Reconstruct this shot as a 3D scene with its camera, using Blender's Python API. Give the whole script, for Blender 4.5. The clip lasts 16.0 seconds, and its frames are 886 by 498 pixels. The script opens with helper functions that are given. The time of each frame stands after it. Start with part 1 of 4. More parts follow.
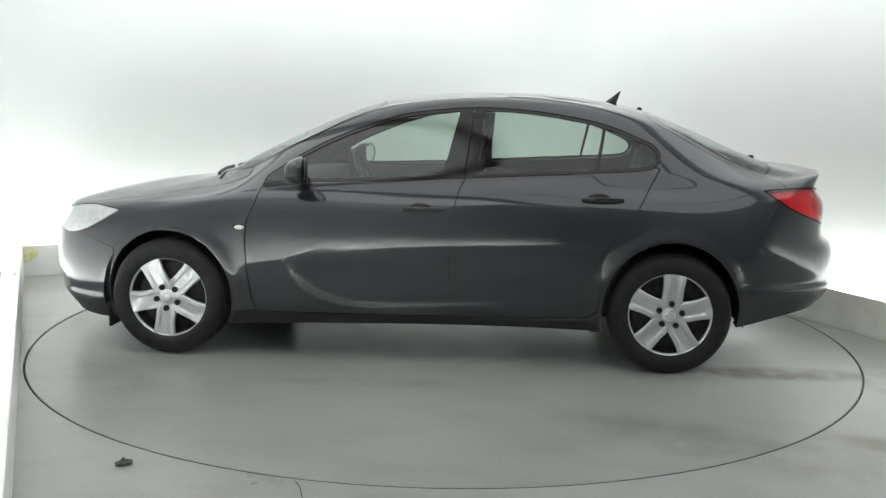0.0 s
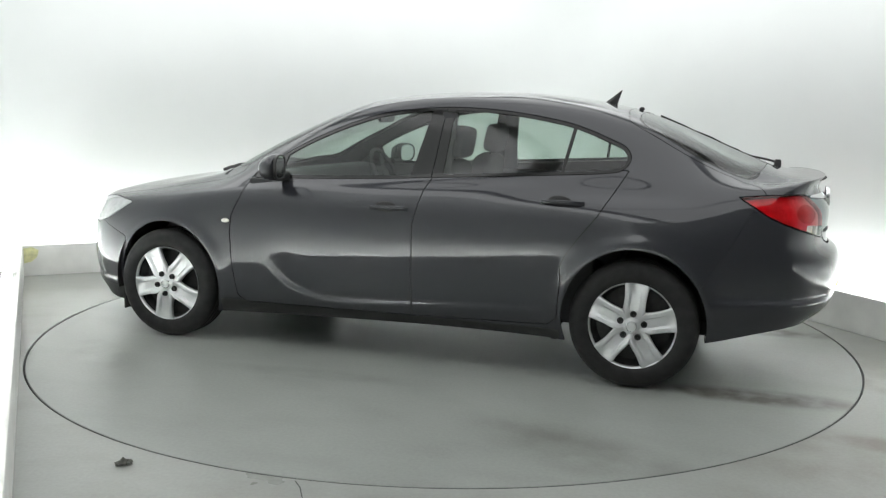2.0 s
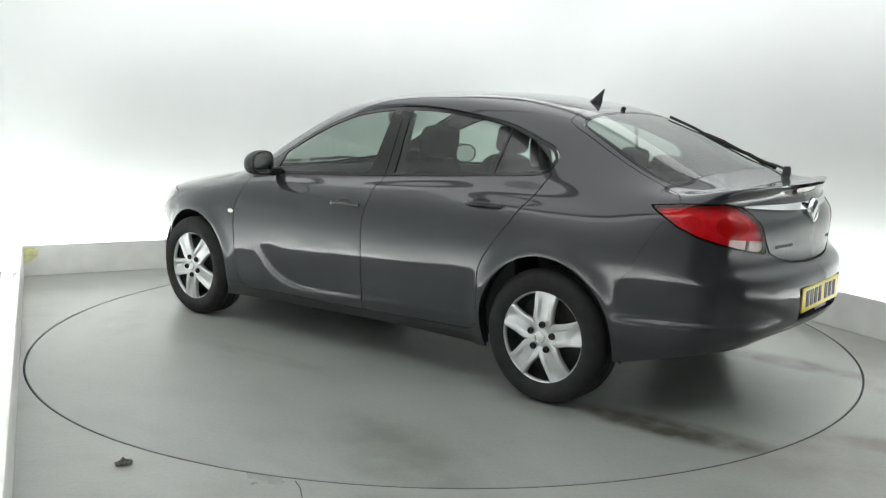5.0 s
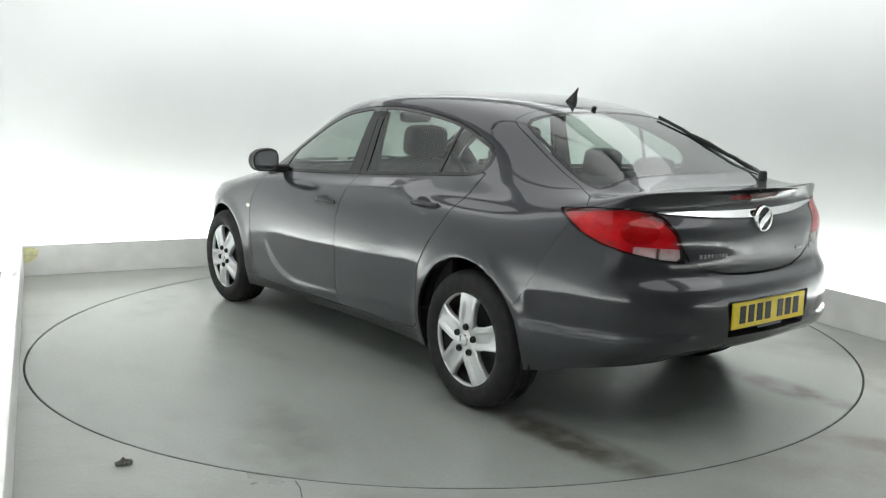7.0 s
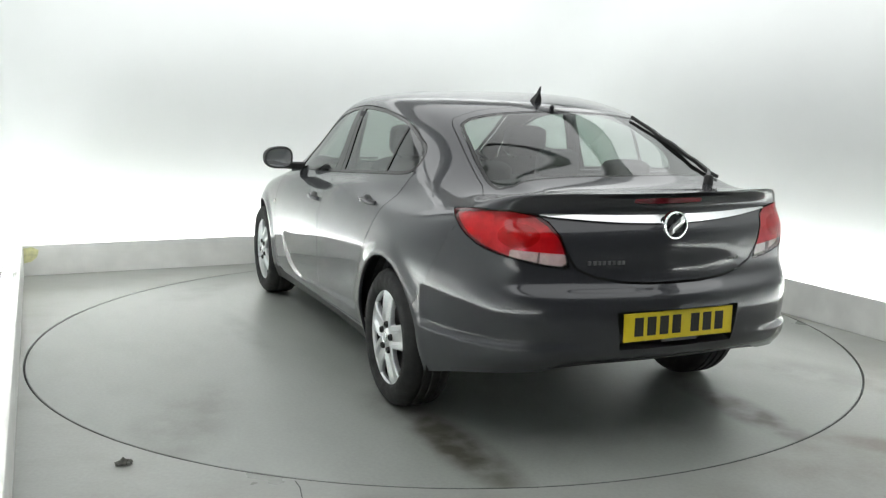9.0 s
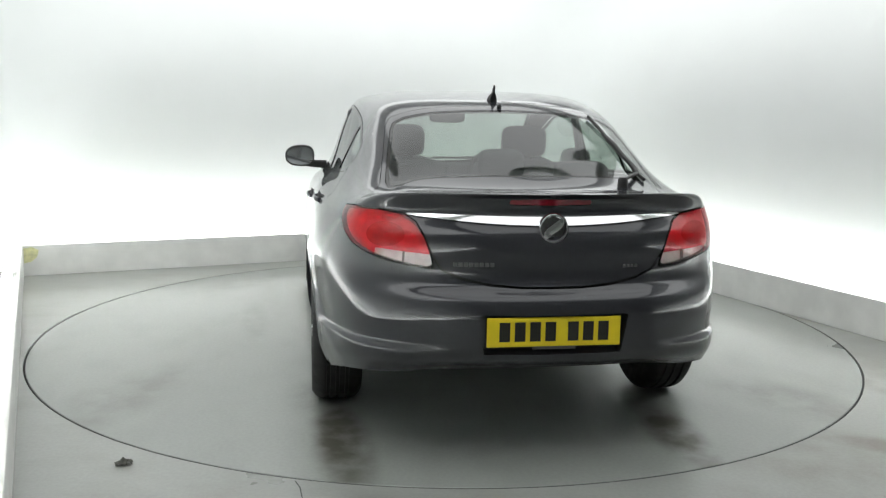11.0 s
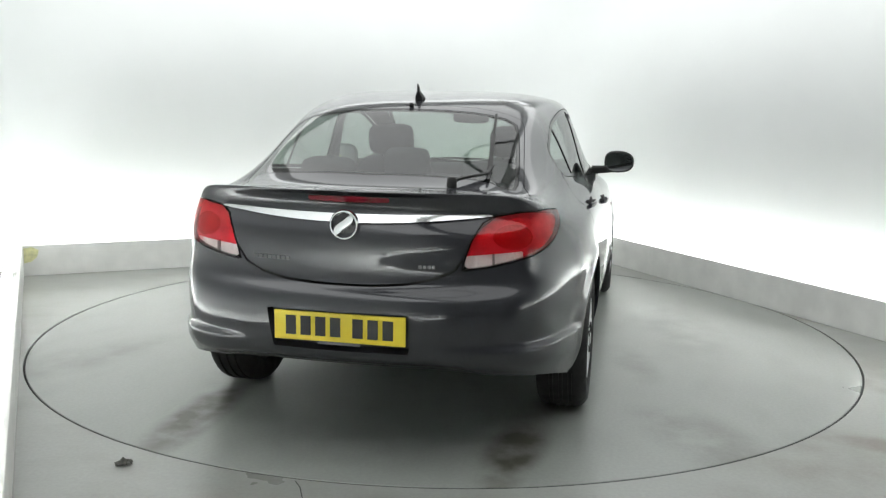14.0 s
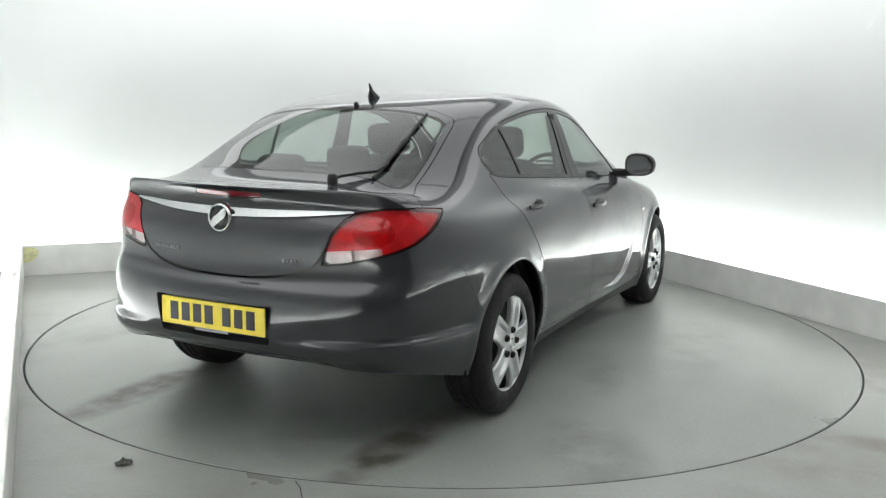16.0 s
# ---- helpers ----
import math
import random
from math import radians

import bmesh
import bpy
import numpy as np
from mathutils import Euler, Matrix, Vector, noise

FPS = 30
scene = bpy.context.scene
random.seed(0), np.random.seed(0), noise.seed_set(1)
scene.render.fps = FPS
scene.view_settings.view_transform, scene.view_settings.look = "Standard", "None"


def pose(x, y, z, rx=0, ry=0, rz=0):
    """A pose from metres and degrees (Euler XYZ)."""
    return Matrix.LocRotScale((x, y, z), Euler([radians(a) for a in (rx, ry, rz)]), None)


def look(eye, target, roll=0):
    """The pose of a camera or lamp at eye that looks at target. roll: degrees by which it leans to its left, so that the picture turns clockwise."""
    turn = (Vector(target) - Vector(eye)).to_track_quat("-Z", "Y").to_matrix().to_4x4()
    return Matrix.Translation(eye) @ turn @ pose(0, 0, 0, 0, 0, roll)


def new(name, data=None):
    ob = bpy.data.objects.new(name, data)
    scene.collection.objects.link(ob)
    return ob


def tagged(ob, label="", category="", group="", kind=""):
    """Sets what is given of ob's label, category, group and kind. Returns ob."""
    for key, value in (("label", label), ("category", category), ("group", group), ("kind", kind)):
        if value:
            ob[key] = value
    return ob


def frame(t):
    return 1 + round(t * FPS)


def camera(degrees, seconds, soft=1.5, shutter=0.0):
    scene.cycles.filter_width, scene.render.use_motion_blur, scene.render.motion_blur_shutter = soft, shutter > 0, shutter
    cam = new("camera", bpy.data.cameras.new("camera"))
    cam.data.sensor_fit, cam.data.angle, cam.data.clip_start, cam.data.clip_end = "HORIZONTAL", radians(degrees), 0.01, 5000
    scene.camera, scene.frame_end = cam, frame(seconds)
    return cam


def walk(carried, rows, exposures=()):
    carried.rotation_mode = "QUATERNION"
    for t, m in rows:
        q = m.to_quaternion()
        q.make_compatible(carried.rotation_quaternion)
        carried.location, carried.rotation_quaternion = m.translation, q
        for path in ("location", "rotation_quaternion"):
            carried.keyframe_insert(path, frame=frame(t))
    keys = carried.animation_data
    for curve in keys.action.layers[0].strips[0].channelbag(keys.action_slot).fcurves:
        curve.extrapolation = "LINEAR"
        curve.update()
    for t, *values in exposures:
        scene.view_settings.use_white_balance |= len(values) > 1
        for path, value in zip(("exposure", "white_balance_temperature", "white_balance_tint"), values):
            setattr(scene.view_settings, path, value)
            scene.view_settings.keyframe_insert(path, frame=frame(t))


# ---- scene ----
# ---------------------------------------------------------------- camera
cam = camera(52.67, 16.0, soft=1.3)
EYE = Vector((0.0, -5.564, 1.397))
CAM_POSE = look(EYE, EYE + Vector((-0.002691, 0.98747, -0.157785)), 0.99)
walk(cam, [(0.0, CAM_POSE), (16.0, CAM_POSE)])

# ---------------------------------------------------------------- light
ROOM_TURN = 24.6                      # the room stands at this angle to the camera's line
X_RIGHT, X_LEFT, Y_BACK = 2.42, -2.455, 2.69   # faces of the kick boards, in the room's own axes
ROOM = pose(0, 0, 0, 0, 0, ROOM_TURN)
CEIL = 3.05

world = bpy.data.worlds.new("world")
scene.world = world
world.use_nodes = True
world.node_tree.nodes["Background"].inputs["Color"].default_value = (0.80, 0.84, 0.82, 1)
world.node_tree.nodes["Background"].inputs["Strength"].default_value = 0.05
scene.view_settings.exposure = 0.17
WALL_FILL_GLOW, CEIL_FILL_GLOW, EDGE_FILL_GLOW, COVE_GLOW = 2.0, 1.25, 1.9, 20.0


# ---------------------------------------------------------------- materials
def material(name):
    m = bpy.data.materials.new(name)
    m.use_nodes = True
    b = m.node_tree.nodes["Principled BSDF"]
    return m, m.node_tree, b


def mix_noise(nt, scale, a, b, detail=6.0, low=0.35, high=0.65, coord="Object", stretch=(1, 1, 1)):
    """A colour that wanders between a and b with noise of that scale."""
    co = nt.nodes.new("ShaderNodeTexCoord")
    mp = nt.nodes.new("ShaderNodeMapping")
    mp.inputs["Scale"].default_value = stretch
    no = nt.nodes.new("ShaderNodeTexNoise")
    no.inputs["Scale"].default_value, no.inputs["Detail"].default_value = scale, detail
    ra = nt.nodes.new("ShaderNodeMapRange")
    ra.inputs["From Min"].default_value, ra.inputs["From Max"].default_value = low, high
    mi = nt.nodes.new("ShaderNodeMix")
    mi.data_type = "RGBA"
    mi.inputs["A"].default_value, mi.inputs["B"].default_value = (*a, 1), (*b, 1)
    nt.links.new(co.outputs[coord], mp.inputs["Vector"])
    nt.links.new(mp.outputs[0], no.inputs["Vector"])
    nt.links.new(no.outputs[0], ra.inputs["Value"])
    nt.links.new(ra.outputs[0], mi.inputs["Factor"])
    return mi.outputs["Result"], ra.outputs[0]


def bump(nt, b, scale, strength, distance=0.002, coord="Object"):
    co = nt.nodes.new("ShaderNodeTexCoord")
    no = nt.nodes.new("ShaderNodeTexNoise")
    no.inputs["Scale"].default_value, no.inputs["Detail"].default_value = scale, 4
    bu = nt.nodes.new("ShaderNodeBump")
    bu.inputs["Strength"].default_value, bu.inputs["Distance"].default_value = strength, distance
    nt.links.new(co.outputs[coord], no.inputs["Vector"])
    nt.links.new(no.outputs[0], bu.inputs["Height"])
    nt.links.new(bu.outputs[0], b.inputs["Normal"])


def plain(name, colour, rough=0.5, metal=0.0, vary=0.12, scale=40.0, coat=0.0, relief=0.0, ior=1.45):
    """A painted, moulded or cast surface with slight mottling and relief."""
    m, nt, b = material(name)
    lo = tuple(c * (1 - vary) for c in colour)
    hi = tuple(min(1, c * (1 + vary)) for c in colour)
    col, fac = mix_noise(nt, scale, lo, hi)
    nt.links.new(col, b.inputs["Base Color"])
    r = nt.nodes.new("ShaderNodeMapRange")
    r.inputs["To Min"].default_value, r.inputs["To Max"].default_value = rough * 0.85, min(1, rough * 1.15)
    nt.links.new(fac, r.inputs["Value"])
    nt.links.new(r.outputs[0], b.inputs["Roughness"])
    b.inputs["Metallic"].default_value, b.inputs["IOR"].default_value = metal, ior
    b.inputs["Coat Weight"].default_value, b.inputs["Coat Roughness"].default_value, b.inputs["Coat IOR"].default_value = coat, 0.04, 1.6
    if relief:
        bump(nt, b, scale * 8, relief)
    return m


def glow(name, colour, strength):
    m = bpy.data.materials.new(name)
    m.use_nodes = True
    nt = m.node_tree
    nt.nodes.clear()
    e, o = nt.nodes.new("ShaderNodeEmission"), nt.nodes.new("ShaderNodeOutputMaterial")
    e.inputs["Color"].default_value, e.inputs["Strength"].default_value = (*colour, 1), strength
    nt.links.new(e.outputs[0], o.inputs["Surface"])
    return m


def tinted_glass(name, colour):
    """Thin automotive glass: clear tint under a Fresnel gloss, with no bending of what is seen through it."""
    m = bpy.data.materials.new(name)
    m.use_nodes = True
    nt = m.node_tree
    nt.nodes.clear()
    tr, gl = nt.nodes.new("ShaderNodeBsdfTransparent"), nt.nodes.new("ShaderNodeBsdfGlossy")
    lw, mx, o = nt.nodes.new("ShaderNodeLayerWeight"), nt.nodes.new("ShaderNodeMixShader"), nt.nodes.new("ShaderNodeOutputMaterial")
    pw, ma = nt.nodes.new("ShaderNodeMath"), nt.nodes.new("ShaderNodeMath")
    pw.operation, ma.operation = "POWER", "MULTIPLY_ADD"
    lw.inputs["Blend"].default_value, pw.inputs[1].default_value = 0.5, 3.9
    ma.inputs[1].default_value, ma.inputs[2].default_value = 0.90, 0.06
    tr.inputs["Color"].default_value = (*colour, 1)
    gl.inputs["Roughness"].default_value = 0.02
    nt.links.new(lw.outputs["Facing"], pw.inputs[0])
    nt.links.new(pw.outputs[0], ma.inputs[0])
    nt.links.new(ma.outputs[0], mx.inputs["Fac"])
    nt.links.new(tr.outputs[0], mx.inputs[1])
    nt.links.new(gl.outputs[0], mx.inputs[2])
    nt.links.new(mx.outputs[0], o.inputs["Surface"])
    return m


def floor_paint(name, base, stain_and_dim, wear=0.5, streaks=()):
    """Grey-green painted concrete: broad cloudy soiling, fine speckle, dull gloss that varies with the damp, and dirty
    streaks, some laid on to dim the floor.
    streaks: (x, y, turn in degrees, half length, half width, strength)."""
    m, nt, b = material(name)

    def math_node(op, u, v=None, w=None):
        n = nt.nodes.new("ShaderNodeMath")
        n.operation = op
        for k, q in enumerate((u, v, w)):
            if q is None:
                continue
            if isinstance(q, (int, float)):
                n.inputs[k].default_value = q
            else:
                nt.links.new(q, n.inputs[k])
        return n.outputs[0]

    broad, f1 = mix_noise(nt, 0.9, tuple(c * 0.88 for c in base), tuple(c * 1.08 for c in base), detail=5, low=0.3, high=0.7)
    _, f2 = mix_noise(nt, 2.3, (0, 0, 0), (1, 1, 1), detail=2.5, low=0.48, high=0.95, stretch=(1.0, 1.8, 1.0))
    fine, _ = mix_noise(nt, 60, (0.95, 0.95, 0.95), (1.04, 1.04, 1.04), detail=4)
    _, rag = mix_noise(nt, 4.0, (0, 0, 0), (1, 1, 1), detail=5, low=0.30, high=0.62)
    dirt_and_dim = math_node("MULTIPLY", f2, wear)
    for x, y, turn, hl, hw, strength in streaks:
        co, mp, le, ra = nt.nodes.new("ShaderNodeTexCoord"), nt.nodes.new("ShaderNodeMapping"), nt.nodes.new("ShaderNodeVectorMath"), nt.nodes.new("ShaderNodeMapRange")
        mp.vector_type = "TEXTURE"
        mp.inputs["Location"].default_value, mp.inputs["Rotation"].default_value, mp.inputs["Scale"].default_value = (x, y, 0), (0, 0, radians(turn)), (hl, hw, 1)
        le.operation = "LENGTH"
        ra.interpolation_type = "SMOOTHSTEP"
        ra.inputs["From Min"].default_value, ra.inputs["From Max"].default_value, ra.inputs["To Min"].default_value, ra.inputs["To Max"].default_value = 1.0, 0.25, 0.0, strength
        nt.links.new(co.outputs["Object"], mp.inputs["Vector"])
        nt.links.new(mp.outputs[0], le.inputs[0])
        nt.links.new(le.outputs["Value"], ra.inputs["Value"])
        dirt_and_dim = math_node("MAXIMUM", dirt_and_dim, math_node("MULTIPLY", ra.outputs[0], rag))
    mi = nt.nodes.new("ShaderNodeMix")
    mi.data_type = "RGBA"
    nt.links.new(dirt_and_dim, mi.inputs["Factor"])
    nt.links.new(broad, mi.inputs["A"])
    mi.inputs["B"].default_value = (*stain_and_dim, 1)
    mu = nt.nodes.new("ShaderNodeMix")
    mu.data_type, mu.blend_type = "RGBA", "MULTIPLY"
    mu.inputs["Factor"].default_value = 1
    nt.links.new(mi.outputs["Result"], mu.inputs["A"])
    nt.links.new(fine, mu.inputs["B"])
    nt.links.new(mu.outputs["Result"], b.inputs["Base Color"])
    r = nt.nodes.new("ShaderNodeMapRange")
    r.inputs["To Min"].default_value, r.inputs["To Max"].default_value = 0.27, 0.37
    nt.links.new(f1, r.inputs["Value"])
    nt.links.new(r.outputs[0], b.inputs["Roughness"])
    bump(nt, b, 70, 0.10, 0.001)
    return m


# the last three, broad: stain colour that also dims the too-bright right and front
FLOOR_MAT = floor_paint("floor_paint", (0.315, 0.327, 0.306), (0.15, 0.13, 0.095), 0.45, ((1.86, -1.92, -28, .55, .16, .8), (2.15, -0.9, -62, .8, .14, .6), (2.28, .75, -64, .8, .10, .5), (1.75, -2.2, -30, 1.3, .55, .42), (2.5, -.9, -62, 1.5, .40, .40), (.6, -2.75, 5, 1.2, .28, .30)))
DISC_MAT = floor_paint("disc_paint", (0.29, 0.306, 0.285), (0.07, 0.064, 0.05), 0.22, ((-1.86, .73, 2, .75, .17, 1.5), (-1.90, -.72, -3, .66, .16, 1.3), (-1.35, .8, 10, .4, .22, .5), (-1.35, -.8, -8, .4, .2, .5), (-.5, -1.2, 12, .5, .16, .4), (.3, 1.2, 5, .9, .12, .3), (-1.2, 1.75, -25, .8, .3, .45), (-1.6, -1.5, 30, .7, .3, .45), (.4, -1.5, 8, 1.1, .35, .35), (1.6, 1.3, -40, .7, .25, .3)))
WALL_MAT = plain("white_wall", (0.80, 0.82, 0.81), 0.75, vary=0.012, scale=1.5, relief=0.05)
BOARD_MAT = plain("kick_board", (0.80, 0.80, 0.775), 0.6, vary=0.06, scale=5, relief=0.08)
CEIL_MAT = plain("ceiling", (0.66, 0.67, 0.66), 0.8, vary=0.03, scale=4)
WALL_FILL = glow("added_wall_fill", (0.975, 1.0, 0.995), WALL_FILL_GLOW)
EDGE_FILL = glow("added_edge_fill", (0.975, 1.0, 0.995), EDGE_FILL_GLOW)
CEIL_FILL = glow("added_ceiling_fill", (0.975, 1.0, 0.995), CEIL_FILL_GLOW)
BACK_MAT = plain("dark_unseen_end", (0.24, 0.24, 0.24), 0.9, vary=0.15, scale=6)
TUBE = glow("tube", (0.975, 1.0, 0.995), COVE_GLOW)
PAINT = plain("grey_metallic_paint", (0.029, 0.030, 0.036), 0.42, metal=0.25, vary=0.10, scale=700, coat=1.0)
PAINT.node_tree.nodes["Principled BSDF"].inputs["Specular IOR Level"].default_value = 0.10
BLACK = plain("black_trim", (0.012, 0.012, 0.012), 0.45, vary=0.2, scale=60, relief=0.05)
GLOSS_BLACK = plain("gloss_black", (0.010, 0.010, 0.010), 0.12, vary=0.1)
RUBBER = plain("tyre_rubber", (0.011, 0.011, 0.011), 0.75, vary=0.25, scale=25, relief=0.2)
SILVER = plain("silver_wheel_cover", (0.62, 0.63, 0.64), 0.36, metal=0.7, vary=0.015, scale=30, coat=0.3)
CHROME = plain("chrome", (0.83, 0.84, 0.85), 0.10, metal=1.0, vary=0.03)
TRIM_FABRIC = plain("seat_cloth", (0.055, 0.057, 0.060), 0.9, vary=0.25, scale=60)
CABIN_PLASTIC = plain("cabin_plastic", (0.030, 0.031, 0.033), 0.7, vary=0.15, scale=60)
GLASS = tinted_glass("side_glass", (0.60, 0.68, 0.64))
YELLOW = plain("plate_yellow", (0.72, 0.56, 0.02), 0.35, vary=0.04, scale=20)
STEEL_EDGE = plain("steel_edge", (0.03, 0.032, 0.03), 0.5, metal=0.5, vary=0.3, scale=20)
LEAF = plain("dead_leaf", (0.11, 0.11, 0.095), 0.8, vary=0.4, scale=50)
TAPE = plain("yellow_tape", (0.72, 0.71, 0.40), 0.6, vary=0.15, scale=25)
PLATE_BLACK = plain("plate_black", (0.015, 0.014, 0.012), 0.45)


# ---------------------------------------------------------------- mesh helpers
def mesh_object(name, bm, mat, smooth=False):
    bmesh.ops.recalc_face_normals(bm, faces=bm.faces)
    me = bpy.data.meshes.new(name)
    bm.to_mesh(me)
    bm.free()
    me.materials.append(mat)
    if smooth:
        me.shade_smooth()
        me.set_sharp_from_angle(angle=radians(38))
    return me


def part(name, bm, mat, parent, label="", smooth=True):
    """One mesh object under a thing or a part."""
    ob = new(name, mesh_object(name, bm, mat, smooth))
    ob.parent = parent
    if label:
        tagged(ob, label)
    return ob


def structure(name, bm, mat, label, category="", smooth=False):
    return tagged(new(name, mesh_object(name, bm, mat, smooth)), label, category or name.split("_")[0], kind="structure")


def box(bm, x0, x1, y0, y1, z0, z1, m=Matrix(), bevel=0.0):
    vs = bmesh.ops.create_cube(bm, size=1, matrix=m @ Matrix.LocRotScale(((x0 + x1) / 2, (y0 + y1) / 2, (z0 + z1) / 2), None, (x1 - x0, y1 - y0, z1 - z0)))["verts"]
    if bevel:
        es = list({e for v in vs for e in v.link_edges})
        bmesh.ops.bevel(bm, geom=es, offset=bevel, segments=2, profile=0.5, affect="EDGES")
    return bm


def lathe(bm, profile, steps, m=Matrix(), closed=False):
    """Turns (radius, height) pairs round the z axis of m."""
    rings = []
    for i in range(steps):
        a = 2 * math.pi * i / steps
        rings.append([bm.verts.new(m @ Vector((r * math.cos(a), r * math.sin(a), h))) for r, h in profile])
    n = len(profile)
    for i in range(steps):
        p, q = rings[i], rings[(i + 1) % steps]
        for k in range(n if closed else n - 1):
            a, b, c, d = p[k], q[k], q[(k + 1) % n], p[(k + 1) % n]
            bm.faces.new((a, b, c, d))
    return bm


def sweep(bm, pts, width, height, up=Vector((0, 0, 1))):
    """A bar of that section along the points."""
    pts = [Vector(p) for p in pts]
    rings = []
    for i, p in enumerate(pts):
        t = (pts[min(i + 1, len(pts) - 1)] - pts[max(i - 1, 0)]).normalized()
        s = t.cross(up).normalized()
        u = s.cross(t).normalized()
        w, h = width, height
        rings.append([bm.verts.new(p + s * a * w / 2 + u * b * h / 2) for a, b in ((-1, -.6), (-.6, -1), (.6, -1), (1, -.6), (1, .6), (.6, 1), (-.6, 1), (-1, .6))])
    for p, q in zip(rings, rings[1:]):
        for k in range(8):
            bm.faces.new((p[k], p[(k + 1) % 8], q[(k + 1) % 8], q[k]))
    bm.faces.new(rings[0])
    bm.faces.new(rings[-1][::-1])
    return bm


# ---------------------------------------------------------------- the room
R_DISC = 2.433


def build_room():
    # floor: one sheet round the round opening of the turntable, out to the walls
    bm = bmesh.new()
    n = 192
    x0, x1, y0, y1 = -3.2, 3.2, -8.2, 3.4
    inner, outer, pit = [], [], []
    rin = R_DISC + 0.005
    for i in range(n):
        a = 2 * math.pi * i / n
        c, s = math.cos(a), math.sin(a)
        k = min((x1 if c > 0 else x0) / c if abs(c) > 1e-6 else 99, (y1 if s > 0 else y0) / s if abs(s) > 1e-6 else 99)
        inner.append(bm.verts.new(ROOM @ Vector((rin * c, rin * s, 0))))
        outer.append(bm.verts.new(ROOM @ Vector((k * c, k * s, 0))))
        pit.append(bm.verts.new(ROOM @ Vector((rin * c, rin * s, -0.10))))
    for cx, cy in ((x0, y0), (x0, y1), (x1, y0), (x1, y1)):
        a = math.atan2(cy, cx) % (2 * math.pi)
        outer[round(a / (2 * math.pi) * n) % n].co = ROOM @ Vector((cx, cy, 0))
    for i in range(n):
        j = (i + 1) % n
        bm.faces.new((inner[i], outer[i], outer[j], inner[j]))
        bm.faces.new((pit[i], inner[i], inner[j], pit[j]))
    bm.faces.new(pit[::-1])
    structure("floor", bm, FLOOR_MAT, "grey-green painted concrete studio floor with faint stains", "floor")

    # kick boards that hide the cove light
    for name, a in (("baseboard_back", (-2.477, 2.44, Y_BACK, Y_BACK + 0.022)), ("baseboard_right", (X_RIGHT, X_RIGHT + 0.022, -7.4, Y_BACK)),
                    ("baseboard_left", (X_LEFT - 0.022, X_LEFT, -7.4, Y_BACK))):
        bm = bmesh.new()
        box(bm, *a, 0.0, 0.245, ROOM, 0.004)
        structure(name, bm, BOARD_MAT, "off-white scuffed kick board along the studio wall", "baseboard")

    # walls with rounded inner corners, above and behind the boards
    off, h = 0.30, CEIL
    xl, xr, yb, yf = X_LEFT - off, X_RIGHT + off, Y_BACK + off, -7.9

    def wall(name, pts):
        bm = bmesh.new()
        low, high = [], []
        for p in pts:
            low.append(bm.verts.new(ROOM @ Vector((*p, 0))))
            high.append(bm.verts.new(ROOM @ Vector((*p, h))))
        for i in range(len(pts) - 1):
            bm.faces.new((low[i], low[i + 1], high[i + 1], high[i]))
        ob = structure(name, bm, WALL_MAT, "smooth white studio wall with softly rounded corner", "wall", True)
        so = ob.modifiers.new("thickness", "SOLIDIFY")
        so.thickness, so.offset = 0.12, -1
        return ob

    def arc(cx, cy, rad, a0, a1):
        return [(cx + rad * math.cos(radians(a0 + (a1 - a0) * i / 10)), cy + rad * math.sin(radians(a0 + (a1 - a0) * i / 10))) for i in range(11)]

    wall("wall_north", [(xr, yf)] + arc(xr - .75, yb - .75, .75, 0, 90) + arc(xl + .28, yb - .28, .28, 90, 180) + [(xl, yf)])
    # unseen end behind the camera, set dark to darken what the paint reflects
    bm = bmesh.new()
    box(bm, xl, xr, yf - .12, yf, 0, h, ROOM)
    structure("wall_south", bm, BACK_MAT, "unseen grey end of the studio, set dark for the car's reflections", "wall")

    # assumed ceiling, out of view, that closes the room and returns light
    bm = bmesh.new()
    box(bm, xl - 0.2, xr + 0.2, yf - 0.2, yb + 0.2, CEIL, CEIL + 0.12, ROOM)
    structure("ceiling", bm, CEIL_MAT, "unseen white studio ceiling above the added fill lights", "ceiling")

    # added unseen fill lights under the ceiling, open towards the walls to even them
    off_w = 1.15
    for (ax, ay), (bx_, by_) in (((xl + .9, yb - off_w), (xr - .9, yb - off_w)), ((xr - off_w, yb - .9), (xr - off_w, -4.2)), ((xl + off_w, -4.2), (xl + off_w, yb - .9))):
        run = Vector((bx_ - ax, by_ - ay, 0))
        L = run.length
        lamp = tagged(new("added_wall_fill_light"), "added unseen fill light under the ceiling, facing the wall", "light trough", "wall washers")
        lamp.matrix_basis = ROOM @ Matrix.Translation((ax, ay, CEIL - .02)) @ Matrix.Rotation(math.atan2(run.y, run.x), 4, "Z")
        bm = bmesh.new()
        box(bm, 0, L, -.02, 0, -.30, .015, bevel=.003)
        part("housing", bm, CEIL_MAT, lamp, "", False)
        bm = bmesh.new()
        box(bm, .02, L - .02, .004, .03, -.28, -.01)
        part("diffuser", bm, WALL_FILL, lamp, "glowing face of the added fill light", False)
    # brighter glowing strips between fill lights and walls, added unseen for the car roof's reflections
    for ax0, ax1, ay0, ay1 in ((xl + .35, xr - .35, yb - off_w + .12, yb - .10), (xr - off_w + .12, xr - .10, -4.2, yb - off_w), (xl + .10, xl + off_w - .12, -4.2, yb - off_w)):
        lamp = tagged(new("added_edge_fill_strip"), "added unseen glowing strip along the wall that brightens the car roof's reflection", "light panel", "luminous edge strips")
